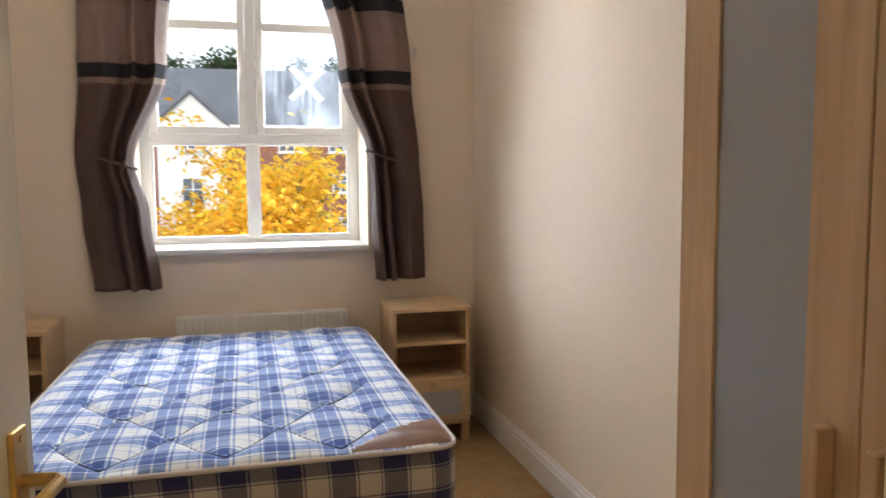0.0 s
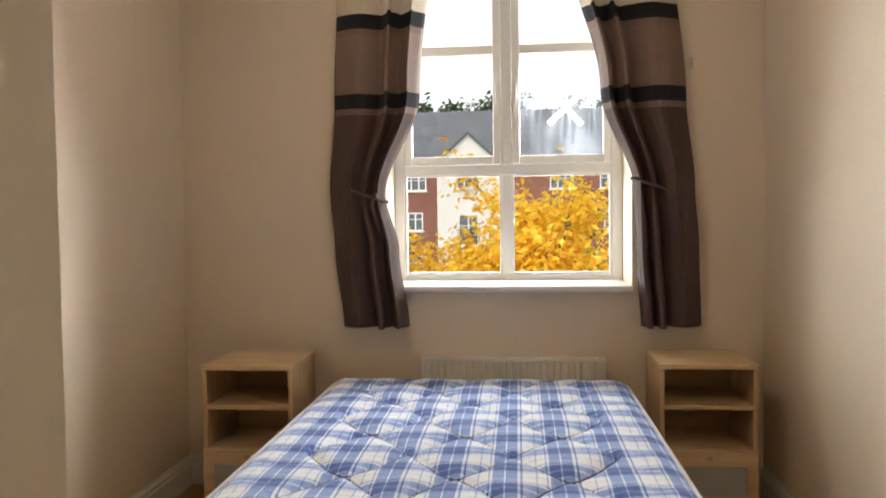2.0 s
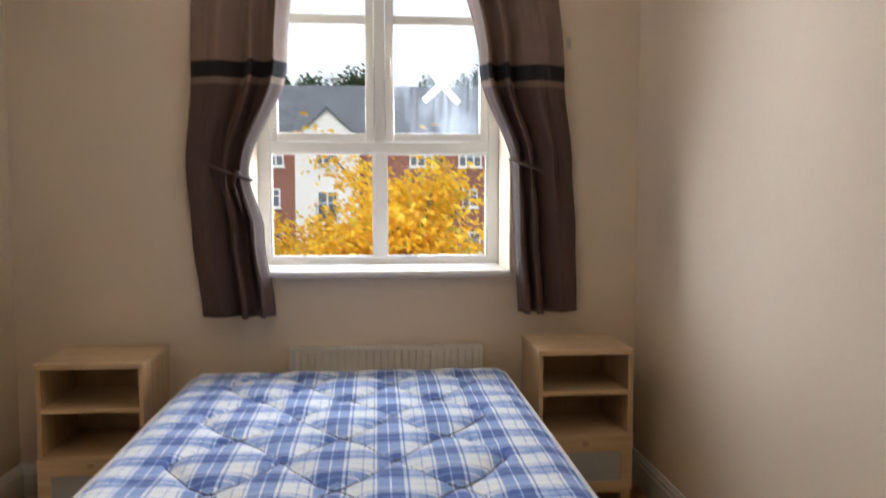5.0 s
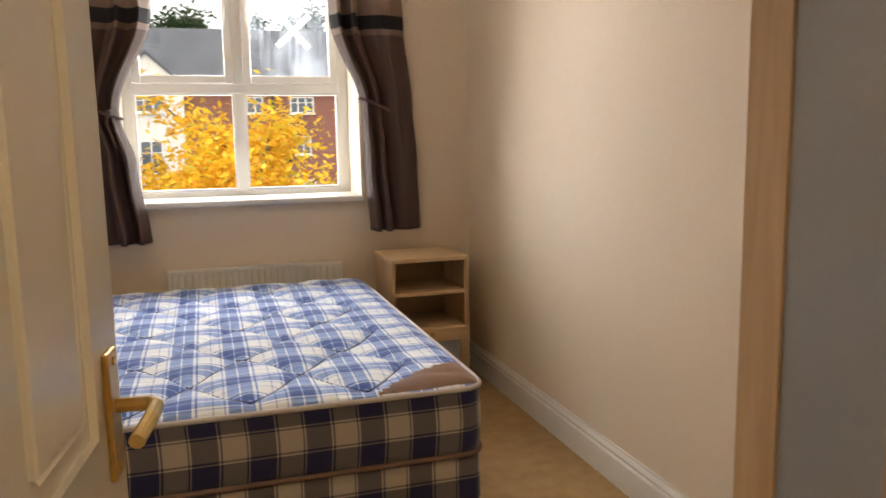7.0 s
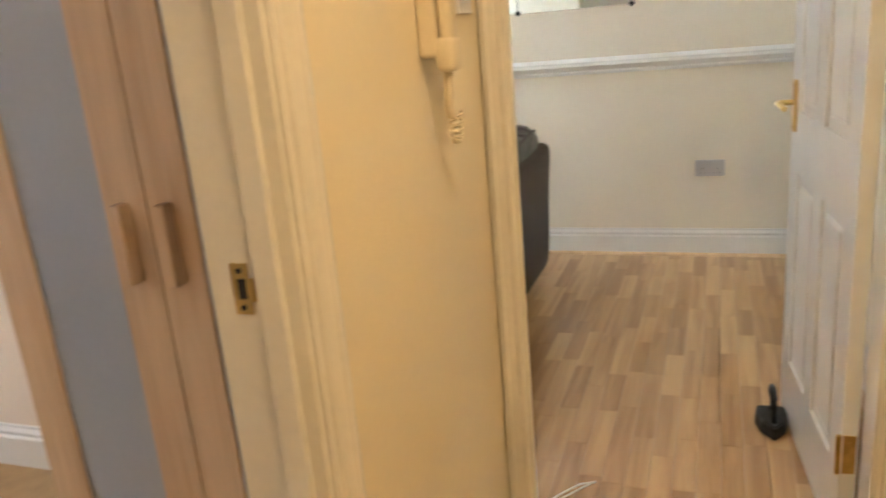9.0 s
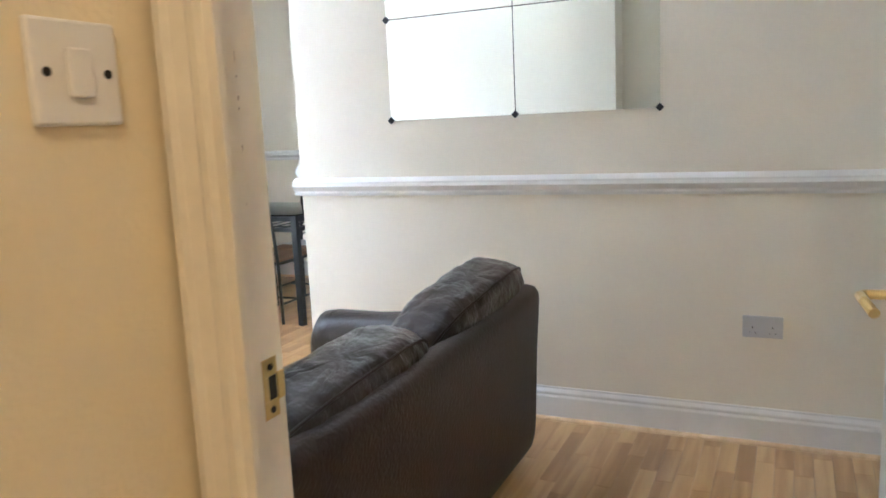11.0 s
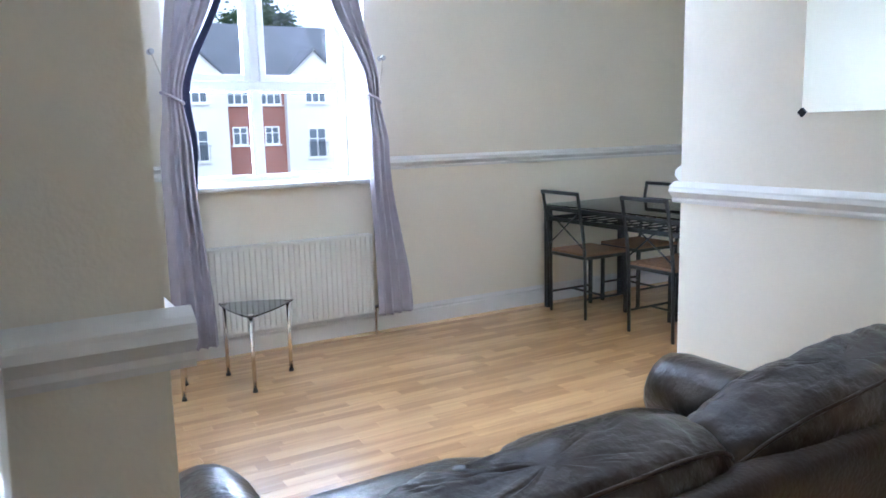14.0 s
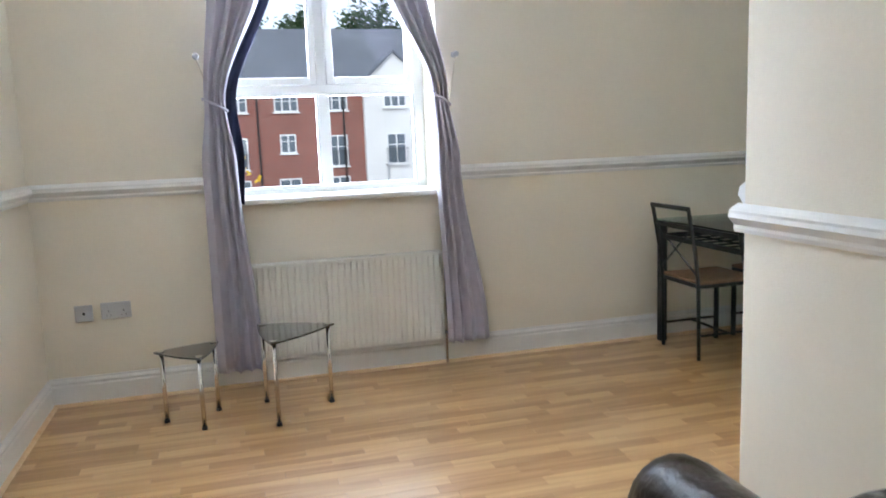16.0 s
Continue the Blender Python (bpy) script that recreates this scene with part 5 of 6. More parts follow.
dining_chair((4.74, 4.10, 0), 0, "black steel chair with woven seat, near the wall")
dining_chair((4.77, 3.35, 0), 0, "black steel chair with woven seat, pushed under the table")
dining_chair((5.68, 4.12, 0), 180, "black steel chair with woven seat, behind the table")
dining_chair((5.66, 3.38, 0), 180, "black steel chair with woven seat and papers on it")
for k, (dx, dy, rz) in enumerate(((0.0, 0.0, 12), (0.02, 0.02, -8))):
    p = new("loose_paper")
    p.matrix_basis = pose(5.47 + dx, 3.40 + dy, 0.4525 + k * 0.004, 0, 0, rz)
    tagged(p, "white sheet of paper lying on a chair seat", "paper", "papers on the chair")
    part("sheet", boxes(((-0.105, -0.148, 0), (0.105, 0.148, 0.003)), bevel=0.0005, seg=1), PAPER, p)


def glass_side_table(feet, h, label):
    """Three-legged side table with a rounded triangular black glass top."""
    c = sum((Vector((x, y, 0)) for x, y in feet), Vector()) / 3
    t = thing("side_table", c, label, "table", "nest of glass side tables")
    loc = [Vector((x, y, 0)) - c for x, y in feet]
    bm = bmesh.new()
    ring = []
    for k in range(3):
        a, b = loc[k], loc[(k + 1) % 3]
        oa, ob = a * (1 + 0.035 / a.length), b * (1 + 0.035 / b.length)
        mid = (oa + ob) / 2
        bul = mid * 1.32
        for q in range(14):
            f = q / 14
            ring.append((oa * (1 - f) ** 2 + bul * 2 * f * (1 - f) + ob * f * f))
    lo = [bm.verts.new((p.x, p.y, h - 0.008)) for p in ring]
    hi = [bm.verts.new((p.x, p.y, h)) for p in ring]
    bm.faces.new(lo[::-1])
    bm.faces.new(hi)
    for i in range(len(lo)):
        bm.faces.new((lo[i], lo[(i + 1) % len(lo)], hi[(i + 1) % len(lo)], hi[i]))
    bmesh.ops.recalc_face_normals(bm, faces=bm.faces)
    part("glass_top", bm, BLACKGLASS, t, "black glass top")
    for p in loc:
        lg = part("leg", tube(bmesh.new(), (p.x, p.y, 0.012), (p.x, p.y, h - 0.008), 0.0105, 14), CHROME, t, "chrome leg", True)
        bm = tube(bmesh.new(), (p.x, p.y, 0), (p.x, p.y, 0.012), 0.0135, 14)
        part("foot", bm, BLACK, lg, "black rubber foot")
        bm = tube(bmesh.new(), (p.x, p.y, h), (p.x, p.y, h + 0.004), 0.017, 16)
        part("cap", bm, CHROME, lg, "chrome fixing disc")


glass_side_table(((1.908, 4.024), (2.086, 3.857), (2.147, 4.103)), 0.35, "small black glass side table with chrome legs")
glass_side_table(((2.384, 4.141), (2.424, 3.779), (2.702, 4.016)), 0.405, "larger black glass side table with chrome legs")

LY = 4.355


def liv_left(z):
    return (lerp(z, [(3.06, 2.30), (2.2, 2.25), (1.52, 2.19), (1.2, 2.155), (0.12, 2.15)]),
            lerp(z, [(3.06, 2.74), (2.2, 2.53), (1.52, 2.295), (1.2, 2.33), (0.12, 2.395)]))


def liv_right(z):
    return (lerp(z, [(3.06, 2.82), (2.2, 3.12), (1.52, 3.385), (1.2, 3.39), (0.15, 3.42)]),
            lerp(z, [(3.06, 3.30), (2.2, 3.36), (1.52, 3.475), (1.2, 3.53), (0.15, 3.67)]))


def liv_lining(z):
    a, b = liv_left(z)
    return a + (b - a) * 0.45, b + 0.05 * math.sin(min(1, max(0, (z - 0.9) / 0.6)) * math.pi / 2)


curtain("curtain", "lilac-grey cotton living room curtain tied back", liv_left, 3.043, 0.12, LY, 3.2, [C_LILAC], [(4, 0)], "living room curtains", 0.026,
        gather=lambda z: 1.0 - 0.5 * math.exp(-((z - 1.52) / 0.1) ** 2), seed=2,
        folds=((0.0, 0.38, 1.8), (0.38, 0.62, 2.2), (0.62, 0.82, 1.8), (0.82, 1.0, 1.6)))
curtain("curtain", "lilac-grey cotton living room curtain swept aside", liv_right, 3.043, 0.15, LY, 3.4, [C_LILAC], [(4, 0)], "living room curtains", 0.026,
        gather=lambda z: 1.0 - 0.5 * math.exp(-((z - 1.52) / 0.1) ** 2), seed=7,
        folds=((0.0, 0.2, 1.6), (0.2, 0.42, 2.2), (0.42, 0.7, 1.9), (0.7, 1.0, 1.7)))
curtain("curtain_lining", "navy blue lining hanging behind the lilac curtain", liv_lining, 3.04, 1.0, LY + 0.055, 1.5, [C_NAVY], [(4, 0)], "living room curtains", 0.008, seed=5)
r = thing("curtain_rod", (2.85, LY, 3.035), "white metal curtain rail over the living room window", "curtain rod")
part("rod", tube(bmesh.new(), (-0.75, 0, 0), (0.8, 0, 0), 0.009, 12), GREYP, r)
for x in (-0.7, 0.75):
    part("bracket", tube(bmesh.new(), (x, 0, 0), (x, W - LY, 0), 0.007, 8), GREYP, r)
for hx, tx, side in ((2.165, 2.25, 1), (3.545, 3.475, -1)):
    k = thing("curtain_holdback", (hx, W, 1.765), "dull metal wall knob holding the curtain cord", "holdback", "curtain holdbacks")
    bm = tube(bmesh.new(), (0, 0, 0), (0, -0.05, 0), 0.006, 10)
    tube(bm, (0, -0.05, 0), (0, -0.065, 0), 0.017, 14, 0.013)
    tube(bm, (0, 0, 0), (0, -0.004, 0), 0.016, 14)
    part("knob", bm, GREYP, k, "dull metal knob")
    pts = [(0, -0.045, -0.006)] + [((tx - hx) * f, -0.045 - 0.06 * f, -0.25 * f - 0.02 * math.sin(math.pi * f)) for f in (0.2, 0.4, 0.6, 0.8, 1.0)]
    part("cord", path_tube(bmesh.new(), pts, 0.004, 6), STRING, k, "pale twisted cord")
    c = (liv_left(1.52) if side > 0 else liv_right(1.52))
    tie("curtain_tie", c[0] - 0.005, c[1] + 0.005, 1.515, LY, C_LILAC, "lilac tie gathering the curtain", False)


def socket(at, face, gangs, label, plate=WHITEP):
    """UK wall socket; face is the yaw that turns its front from -y."""
    s = thing("wall_socket", at, label, "socket", "", "", face)
    w = 0.086 if gangs == 1 else 0.146
    part("plate", boxes(((-w / 2, -0.010, -0.043), (w / 2, 0, 0.043)), bevel=0.003), plate, s)
    for g in range(gangs):
        cx = 0 if gangs == 1 else (-0.036 if g == 0 else 0.036)
        for dx, dz, a, b in ((0, -0.002, 0.004, 0.007), (-0.011, -0.024, 0.006, 0.003), (0.011, -0.024, 0.006, 0.003)):
            part("pin_slot", boxes(((cx + dx - a / 2, -0.0106, dz - b / 2), (cx + dx + a / 2, -0.0095, dz + b / 2))), DARK, s, "dark pin slot")
        part("switch", boxes(((cx - 0.006, -0.0135, 0.013), (cx + 0.006, -0.009, 0.034)), bevel=0.0015), plate, s)
    return s


socket((MX, 0.075, 0.48), -90, 2, "white double wall socket on the mirror wall", GREYP)
socket((1.665, W, 0.485), 0, 2, "white double wall socket beside the curtain", GREYP)
s = thing("aerial_socket", (1.51, W, 0.48), "white aerial wall socket with one hole", "socket")
part("plate", boxes(((-0.043, -0.010, -0.043), (0.043, 0, 0.043)), bevel=0.003), GREYP, s)
part("aerial_jack", tube(bmesh.new(), (0, -0.010, 0), (0, -0.013, 0), 0.007, 14), DARK, s, "dark coaxial jack")

# ---- hall things ----
s = thing("light_switch", (1.085, HY, 1.37), "white single rocker light switch on the hall wall", "switch")
part("plate", boxes(((-0.043, -0.009, -0.043), (0.043, 0, 0.043)), bevel=0.003), WHITEP, s)
part("rocker", boxes(((-0.012, -0.014, -0.02), (0.012, -0.008, 0.02)), bevel=0.002), WHITEP, s)
for x in (-0.03, 0.03):
    part("screw", tube(bmesh.new(), (x, -0.009, 0), (x, -0.0102, 0), 0.004, 10), DARK, s, "dark screw head")


def door_phone():
    p = thing("door_phone", (0.845, HY, 1.345), "cream plastic door entry phone with a coiled cord", "telephone")
    part("base", boxes(((-0.024, -0.035, -0.09), (0.03, 0, 0.10)), bevel=0.008, seg=3), CREAMP, p)
    bm = bmesh.new()
    box(bm, (-0.022, -0.062, -0.10), (0.022, -0.036, 0.11), 0.01, 3)
    box(bm, (-0.027, -0.066, -0.115), (0.027, -0.03, -0.055), 0.012, 3)
    box(bm, (-0.027, -0.066, 0.07), (0.027, -0.03, 0.125), 0.012, 3)
    part("handset", bm, CREAMP, p, "cream plastic handset", True)
    pts = []
    n = 360
    for k in range(n):
        f = k / (n - 1)
        x = 0.0 - 0.02 * math.sin(f * math.pi) + 0.02 * f
        z = -0.115 - 0.09 * math.sin(f * math.pi * 0.5) if f < 0.7 else -0.115 - 0.09 * math.sin(0.7 * math.pi * 0.5) - 0.05 * math.sin((f - 0.7) / 0.3 * math.pi) + 0.02 * (f - 0.7)
        x += 0.05 * max(0, f - 0.65)
        a = f * 2 * math.pi * 38
        pts.append((x + 0.007 * math.cos(a), -0.045 + 0.007 * math.sin(a), z))
    part("coiled_cord", path_tube(bmesh.new(), pts, 0.0022, 5), CREAMP, p, "cream coiled cord", True)


door_phone()


def flat_iron():
    """Old cast flat iron used as a door stop."""
    i = thing("flat_iron", (1.90, -0.135, 0), "black cast flat iron used as a door stop", "iron", "", "", 182)
    bm = bmesh.new()
    out = [(-0.075, -0.045), (-0.075, 0.045), (-0.02, 0.05), (0.04, 0.036), (0.085, 0.0), (0.04, -0.036), (-0.02, -0.05)]
    lo = [bm.verts.new((x, y, 0)) for x, y in out]
    hi = [bm.verts.new((x * 0.94, y * 0.9, 0.045)) for x, y in out]
    n = len(out)
    for k in range(n):
        bm.faces.new((lo[k], lo[(k + 1) % n], hi[(k + 1) % n], hi[k]))
    bm.faces.new(lo)
    bm.faces.new(hi)
    bmesh.ops.recalc_face_normals(bm, faces=bm.faces)
    bmesh.ops.bevel(bm, geom=bm.edges[:], offset=0.005, segments=2, affect='EDGES')
    part("sole", bm, IRON, i)
    bm = path_tube(bmesh.new(), [(-0.05, 0, 0.04), (-0.055, 0, 0.10), (-0.045, 0, 0.125), (0.0, 0, 0.135), (0.045, 0, 0.125), (0.05, 0, 0.10), (0.045, 0, 0.04)], 0.009, 10)
    part("handle", bm, IRON, i, "black iron handle", True)


flat_iron()
c = thing("string", (1.36, 0.42, 0), "thin white string lying by the door frame", "string")
part("strand", path_tube(bmesh.new(), [(0, 0.06, 0.004), (0.05, 0.03, 0.004), (0.10, -0.02, 0.012), (0.13, -0.06, 0.004)], 0.003, 6), WHITEP, c)
part("strand", path_tube(bmesh.new(), [(0, 0.05, 0.004), (0.06, 0.0, 0.004), (0.13, -0.055, 0.005)], 0.003, 6), WHITEP, c)

# ---- outside ----
GZ = -6.2
bm = bmesh.new()
vs = [bm.verts.new(p) for p in ((-400, 5.2, GZ), (400, 5.2, GZ), (400, 900, GZ), (-400, 900, GZ))]
bm.faces.new(vs)
structure("ground", bm, TARMAC, "grey tarmac street and parking court", "ground")


def far_window(bld, x, y, z, w, h, cols, tall=False):
    win = part("window", boxes(((x - w / 2, y - 0.04, z), (x - w / 2 + 0.09, y + 0.06, z + h)), ((x + w / 2 - 0.09, y - 0.04, z), (x + w / 2, y + 0.06, z + h)),
                               ((x - w / 2 + 0.09, y - 0.04, z), (x + w / 2 - 0.09, y + 0.06, z + 0.09)), ((x - w / 2 + 0.09, y - 0.04, z + h - 0.09), (x + w / 2 - 0.09, y + 0.06, z + h)),
                               *[((x - w / 2 + w * k / cols - 0.045, y - 0.03, z + 0.09), (x - w / 2 + w * k / cols + 0.045, y + 0.05, z + h - 0.09)) for k in range(1, cols)],
                               ((x - w / 2 + 0.09, y - 0.02, z + h * 0.62), (x + w / 2 - 0.09, y + 0.03, z + h * 0.62 + 0.05))), UPVC, bld)
    part("pane", boxes(((x - w / 2 + 0.09, y - 0.005, z + 0.09), (x + w / 2 - 0.09, y + 0.02, z + h - 0.09))), FARGLASS, win, "dark reflecting glass")
    part("sill", boxes(((x - w / 2 - 0.1, y - 0.12, z - 0.09), (x + w / 2 + 0.1, y + 0.02, z))), RENDER, win, "pale stone sill")
    if tall:
        bm = bmesh.new()
        for k in range(10):
            xx = x - w / 2 + w * k / 9
            tube(bm, (xx, y - 0.2, z + 0.05), (xx, y - 0.2, z + 1.0), 0.015, 5)
        tube(bm, (x - w / 2 - 0.1, y - 0.2, z + 1.0), (x + w / 2 + 0.1, y - 0.2, z + 1.0), 0.025, 5)
        part("balcony_rail", bm, BLACK, win, "black iron balcony rail")


def terrace():
    y = 50.0
    b = thing("apartment_building", (0, 0, 0), "red brick apartment block with white gables and slate roof", "building")
    x0, x1, eave = -34, 62, 5.0
    part("wall", boxes(((x0, y, GZ), (x1, y + 10, eave))), BRICK, b, "red brick wall")
    bm = bmesh.new()
    pts = [(y - 0.5, eave - 0.12), (y + 5, eave + 4.0), (y + 10.5, eave - 0.12), (y + 10.5, eave - 0.3), (y - 0.5, eave - 0.3)]
    a = [bm.verts.new((x0 - 0.3, p, q)) for p, q in pts]
    c = [bm.verts.new((x1 + 0.3, p, q)) for p, q in pts]
    for k in range(5):
        bm.faces.new((a[k], a[(k + 1) % 5], c[(k + 1) % 5], c[k]))
    bm.faces.new(a)
    bm.faces.new(c)
    bmesh.ops.recalc_face_normals(bm, faces=bm.faces)
    part("roof", bm, SLATE, b, "grey slate roof")
    part("gutter", boxes(((x0 - 0.3, y - 0.62, eave - 0.28), (x1 + 0.3, y - 0.5, eave - 0.14))), UPVC, b, "white gutter")
    for bx in (-24.5, -3.1, 12.9, 20.85, 31.0, 46.0):
        w = 4.0
        bm = bmesh.new()
        pts = [(bx - w / 2, GZ + 2.6), (bx + w / 2, GZ + 2.6), (bx + w / 2, eave - 0.1), (bx, eave + 1.75), (bx - w / 2, eave - 0.1)]
        f = [bm.verts.new((px, y - 0.55, pz)) for px, pz in pts]
        g = [bm.verts.new((px, y + 3.0, pz)) for px, pz in pts]
        for k in range(5):
            bm.faces.new((f[k], f[(k + 1) % 5], g[(k + 1) % 5], g[k]))
        bm.faces.new(f)
        bm.faces.new(g)
        bmesh.ops.recalc_face_normals(bm, faces=bm.faces)
        gb = part("gable_bay", bm, RENDER, b, "white rendered gabled bay")
        bm = bmesh.new()
        for s in (-1, 1):
            v = [(bx, eave + 1.78), (bx + s * (w / 2 + 0.35), eave - 0.42), (bx + s * (w / 2 + 0.35), eave - 0.28), (bx, eave + 1.96)]
            f = [bm.verts.new((px, y - 0.75, pz)) for px, pz in v]
            g = [bm.verts.new((px, y + 4.2, pz)) for px, pz in v]
            for k in range(4):
                bm.faces.new((f[k], f[(k + 1) % 4], g[(k + 1) % 4], g[k]))
            bm.faces.new(f)
            bm.faces.new(g)
        bmesh.ops.recalc_face_normals(bm, faces=bm.faces)
        part("gable_roof", bm, SLATE, gb, "grey slate gable roof")
        far_window(b, bx, y - 0.6, 3.3, 1.5, 1.1, 3)
        far_window(b, bx, y - 0.6, -0.35, 1.3, 2.0, 2, True)
        far_window(b, bx, y - 0.6, -3.0, 1.3, 1.3, 2)
    xs = [x for x in np.arange(x0 + 2.2, x1 - 1, 3.15)]
    for i, x in enumerate(xs):
        if any(abs(x - bx) < 2.9 for bx in (-24.5, -3.1, 12.9, 20.85, 31.0, 46.0)):
            continue
        far_window(b, float(x), y, 3.2, 1.5, 1.05, 3)
        if i % 2:
            far_window(b, float(x), y, -0.35, 1.3, 2.0, 2, True)
        else:
            far_window(b, float(x), y, 0.6, 1.0, 1.2, 2)
        far_window(b, float(x), y, -2.3, 1.4, 1.3, 2)
        part("garage_door", boxes(((float(x) - 1.15, y - 0.03, GZ), (float(x) + 1.15, y + 0.02, GZ + 2.2))), FARGLASS, b, "dark garage opening")
    for x in (15.75, 17.9):
        far_window(b, x, y, 3.2, 1.5, 1.05, 3)
        far_window(b, x, y, 0.6, 1.0, 1.2, 2)
        far_window(b, x, y, -2.9, 1.5, 1.1, 2)
    for x in (-28.0, -13.0, -8.2, 4.2, 9.6, 16.8, 37.0):
        part("downpipe", tube(bmesh.new(), (x, y - 0.1, GZ), (x, y - 0.1, eave - 0.2), 0.06, 8), BLACK, b, "black downpipe")


terrace()
sl = thing("street_lamp", (11.2, 44, GZ), "pale grey street lamp column in the court", "street lamp")
part("column", tube(bmesh.new(), (0, 0, 0), (0, 0, 6.0), 0.09, 10, 0.06), GREYP, sl)
part("lantern", boxes(((-0.15, -0.6, 5.95), (0.15, 0.05, 6.1)), bevel=0.04), GREYP, sl)


def leaf_mat(name, stops):
    m = bpy.data.materials.new(name)
    m.use_nodes = True
    nt = m.node_tree
    b = nt.nodes["Principled BSDF"]
    b.inputs["Roughness"].default_value = 0.6
    geo = nt.nodes.new("ShaderNodeNewGeometry")
    rp = nt.nodes.new("ShaderNodeValToRGB")
    el = rp.color_ramp.elements
    el[0].position, el[0].color = stops[0][0], (*stops[0][1], 1)
    el[1].position, el[1].color = stops[-1][0], (*stops[-1][1], 1)
    for p, c in stops[1:-1]:
        e = el.new(p)
        e.color = (*c, 1)
    nt.links.new(geo.outputs["Random Per Island"], rp.inputs[0])
    nt.links.new(rp.outputs[0], b.inputs["Base Color"])
    tl = nt.nodes.new("ShaderNodeBsdfTranslucent")
    nt.links.new(rp.outputs[0], tl.inputs[0])
    mx = nt.nodes.new("ShaderNodeMixShader")
    mx.inputs[0].default_value = 0.5
    out = nt.nodes["Material Output"]
    nt.links.new(b.outputs[0], mx.inputs[1])
    nt.links.new(tl.outputs[0], mx.inputs[2])
    nt.links.new(mx.outputs[0], out.inputs[0])
    return m


YELLOW = leaf_mat("autumn_yellow_leaf", [(0.0, (0.62, 0.28, 0.02)), (0.2, (0.84, 0.50, 0.03)), (0.85, (0.93, 0.68, 0.07)), (1.0, (0.50, 0.50, 0.07))])
GREEN = leaf_mat("dark_green_leaf", [(0.0, (0.02, 0.05, 0.02)), (0.6, (0.04, 0.09, 0.03)), (1.0, (0.09, 0.13, 0.05))])


def tree(name, at, top, radius, crown_h, leaves, size, mtl, label, seed):
    """Tapered trunk, forking limbs and a crown of single leaves clustered on the twigs."""
    rnd = random.Random(seed)
    t = thing(name, at, label, "tree")
    bm = bmesh.new()
    fork = top - crown_h * 0.95
    path_tube(bm, [(0, 0, 0), (0.05, 0.03, fork * 0.6), (0.0, 0.0, fork + 0.3)], 0.16 * radius / 2.6, 9)
    tips = []
    for k in range(16):
        a = rnd.uniform(0, 2 * math.pi)
        el = rnd.uniform(0.25, 1.45)
        ln = radius * rnd.uniform(0.75, 1.05)
        d = Vector((math.cos(a) * math.cos(el), math.sin(a) * math.cos(el), math.sin(el) * crown_h / radius * 0.85))
        p0 = Vector((0, 0, fork + rnd.uniform(0, 0.4)))
        pts = [p0, p0 + d * ln * 0.45 + Vector((rnd.uniform(-.15, .15), rnd.uniform(-.15, .15), 0.05)), p0 + d * ln * 0.95]
        path_tube(bm, pts, 0.032 * radius / 2.6, 6)
        for q in range(9):
            f = rnd.uniform(0.3, 1.0)
            b0 = pts[0].lerp(pts[2], f)
            e = b0 + Vector((rnd.gauss(0, 1), rnd.gauss(0, 1), rnd.gauss(0.25, 0.8))) * radius * 0.2
            path_tube(bm, [b0, (b0 + e) / 2 + Vector((0, 0, 0.04)), e], 0.011 * radius / 2.6, 4)
            tips.append((b0, e))
    part("trunk", bm, BARK, t, "grey-brown trunk and limbs", True)
    verts, faces = [], []
    for k in range(leaves):
        b0, e = rnd.choice(tips)
        c = b0.lerp(e, rnd.uniform(0.2, 1.15)) + Vector((rnd.gauss(0, 1), rnd.gauss(0, 1), rnd.gauss(0, 1))) * radius * 0.075
        q = Euler((rnd.uniform(-1, 1), rnd.uniform(-1, 1), rnd.uniform(0, 6.28))).to_matrix()
        s = size * rnd.uniform(0.7, 1.3)
        i = len(verts)
        for v in ((0, -1, 0), (0.45, -0.2, 0.12), (0.3, 0.45, 0.05), (0, 1, -0.1), (-0.3, 0.45, 0.05), (-0.45, -0.2, 0.12)):
            verts.append(c + q @ (Vector(v) * s))
        faces.append((i, i + 1, i + 2, i + 3, i + 4, i + 5))
    me = bpy.data.meshes.new("crown")
    me.from_pydata([tuple(v) for v in verts], [], faces)
    me.materials.append(mtl)
    ob = new("crown", me)
    ob.parent = t
    return t


tree("autumn_tree", (0.15, 16.5, GZ), 8.5, 3.5, 5.4, 52000, 0.085, YELLOW, "small street tree with golden yellow autumn leaves", 3)
tree("autumn_tree", (5.2, 34.0, GZ), 5.4, 1.8, 3.4, 4000, 0.085, YELLOW, "slender tree with orange-yellow autumn leaves", 8)
for k, (x, y, h, r) in enumerate(((-9.0, 78, 18.2, 5.5), (-2.0, 82, 19.5, 6.0), (5.0, 80, 18.0, 5.0), (9.2, 76, 18.6, 5.5), (18, 80, 21.0, 7.0), (26, 78, 20.0, 6.0), (-20, 82, 18.0, 6.5))):
    tree("background_tree", (x, y, GZ), h + 2.0, r, r * 1.8, 11000, 0.30, GREEN, "dark green tree behind the slate roof", 20 + k)

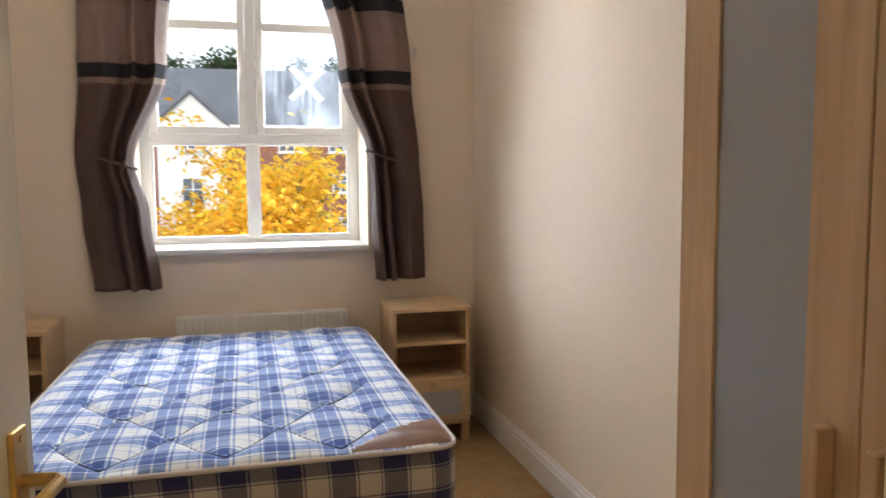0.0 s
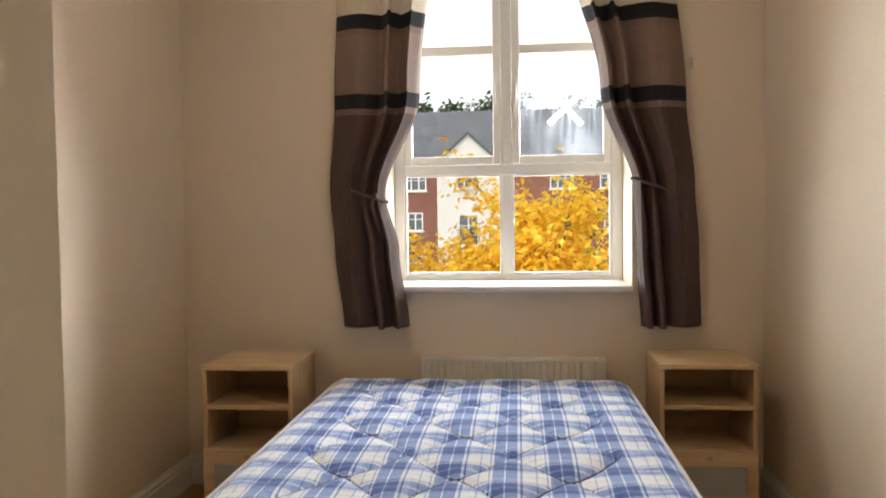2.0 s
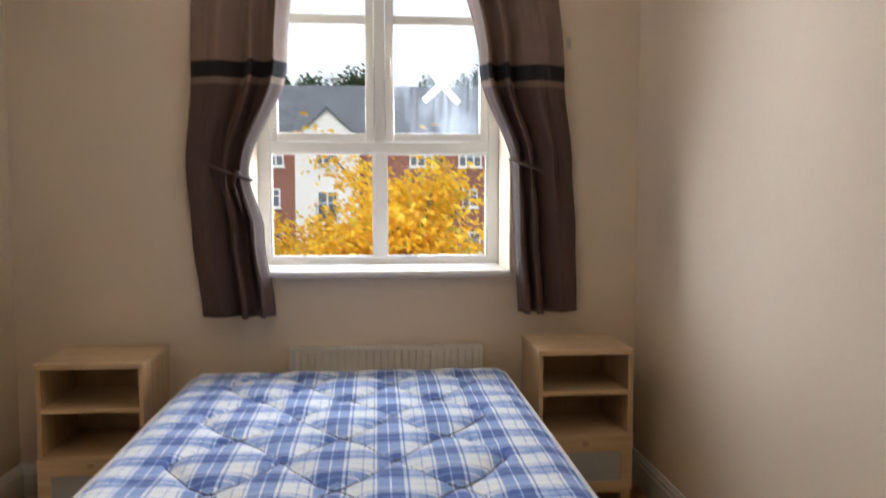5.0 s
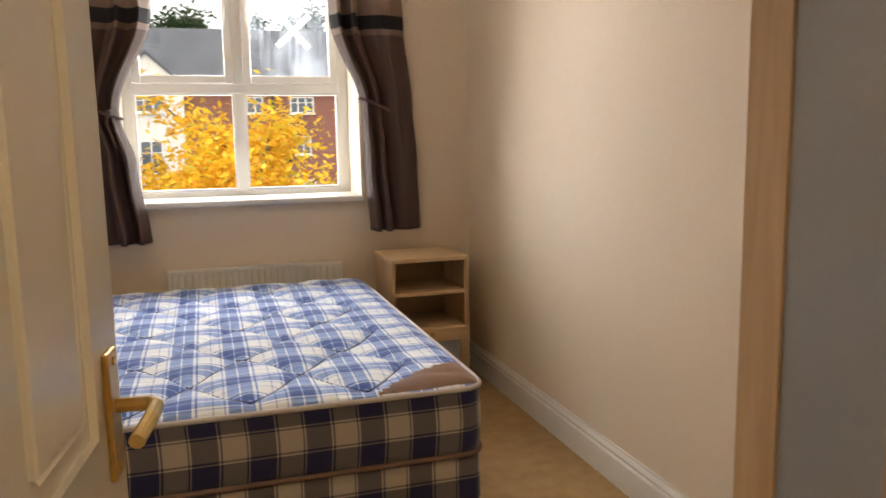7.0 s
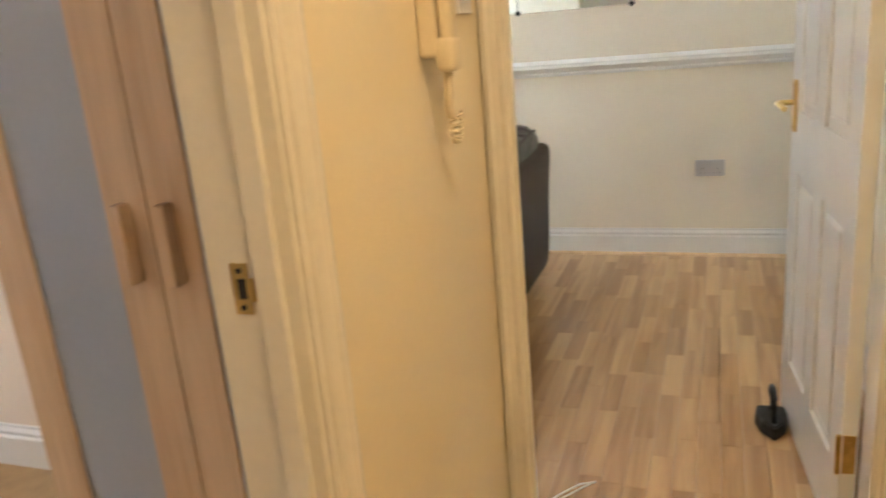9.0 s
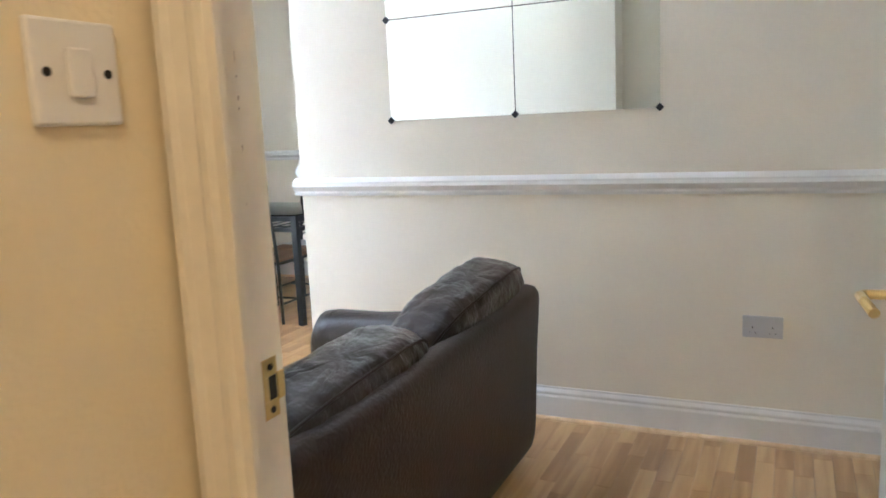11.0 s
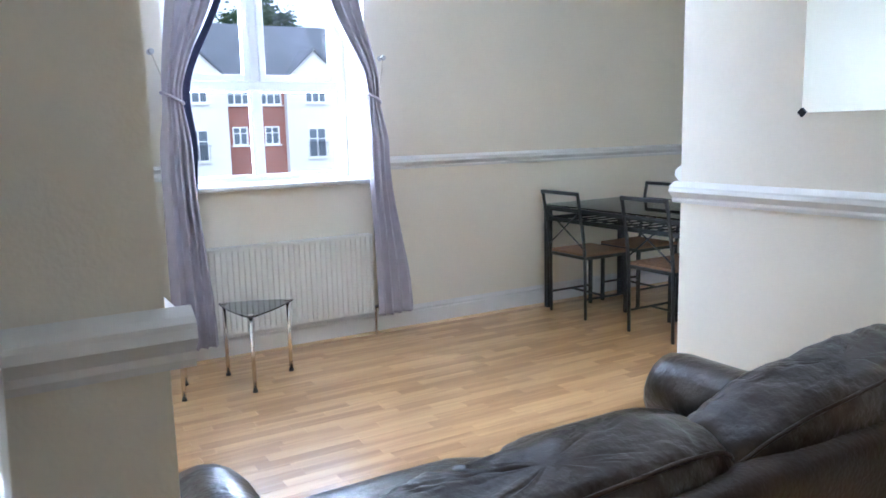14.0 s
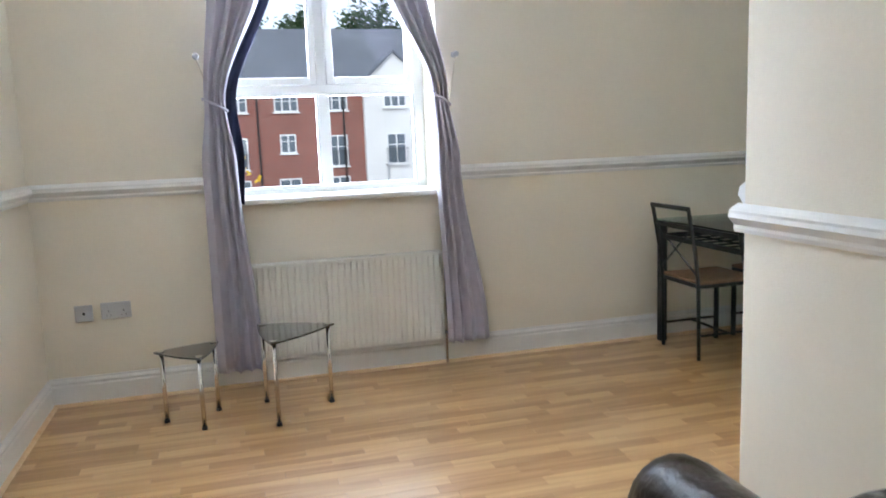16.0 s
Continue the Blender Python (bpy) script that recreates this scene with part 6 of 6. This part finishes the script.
# ---- small surface pieces: laminate strips ----
rs = random.Random(11)
SW, gap = 0.066, 0.0012
near = []
rest_v, rest_f = [], []
cache = {}
y = SY - 0.06
row = 0
while y < W - 0.003:
    x = LX - 0.05 - rs.uniform(0, 0.35)
    while x < DX:
        ln = rs.choice((0.28, 0.34, 0.40, 0.46))
        xa, xb = max(x, LX - 0.05), min(x + ln, DX)
        ya, yb = y, min(y + SW, W)
        if xb - xa > 0.02 and not (xa > MX + 0.02 and yb < MY):
            if len(near) < 300 and xb - xa == ln and yb - ya == SW and 1.3 < xa < 3.3 and -0.2 < y < 0.75 or (len(near) < 300 and xb - xa == ln and 1.5 < xa < 3.6 and 1.8 < y < 3.0):
                near.append((xa, ya, ln))
            else:
                i = len(rest_v)
                g = gap / 2
                rest_v += [(xa + g, ya + g, 0), (xb - g, ya + g, 0), (xb - g, yb - g, 0), (xa + g, yb - g, 0),
                           (xa, ya, -0.007), (xb, ya, -0.007), (xb, yb, -0.007), (xa, yb, -0.007)]
                rest_f += [(i, i + 1, i + 2, i + 3), (i + 4, i + 5, i + 1, i), (i + 5, i + 6, i + 2, i + 1), (i + 6, i + 7, i + 3, i + 2), (i + 7, i + 4, i, i + 3)]
        x += ln
    y += SW
    row += 1
me = bpy.data.meshes.new("floor_strips")
me.from_pydata(rest_v, [], rest_f)
me.materials.append(PLANKI)
ob = new("floor_strips", me)
ob.parent = floor_living
tagged(ob, "", "", "", "stuff")
for xa, ya, ln in near:
    if ln not in cache:
        g = gap / 2
        m2 = bpy.data.meshes.new("plank")
        m2.from_pydata([(g, g, 0), (ln - g, g, 0), (ln - g, SW - g, 0), (g, SW - g, 0), (0, 0, -0.007), (ln, 0, -0.007), (ln, SW, -0.007), (0, SW, -0.007)], [],
                       [(0, 1, 2, 3), (4, 5, 1, 0), (5, 6, 2, 1), (6, 7, 3, 2), (7, 4, 0, 3)])
        m2.materials.append(PLANK)
        cache[ln] = m2
    o = new("plank", cache[ln])
    o.location = (xa, ya, 0)
    o.parent = floor_living
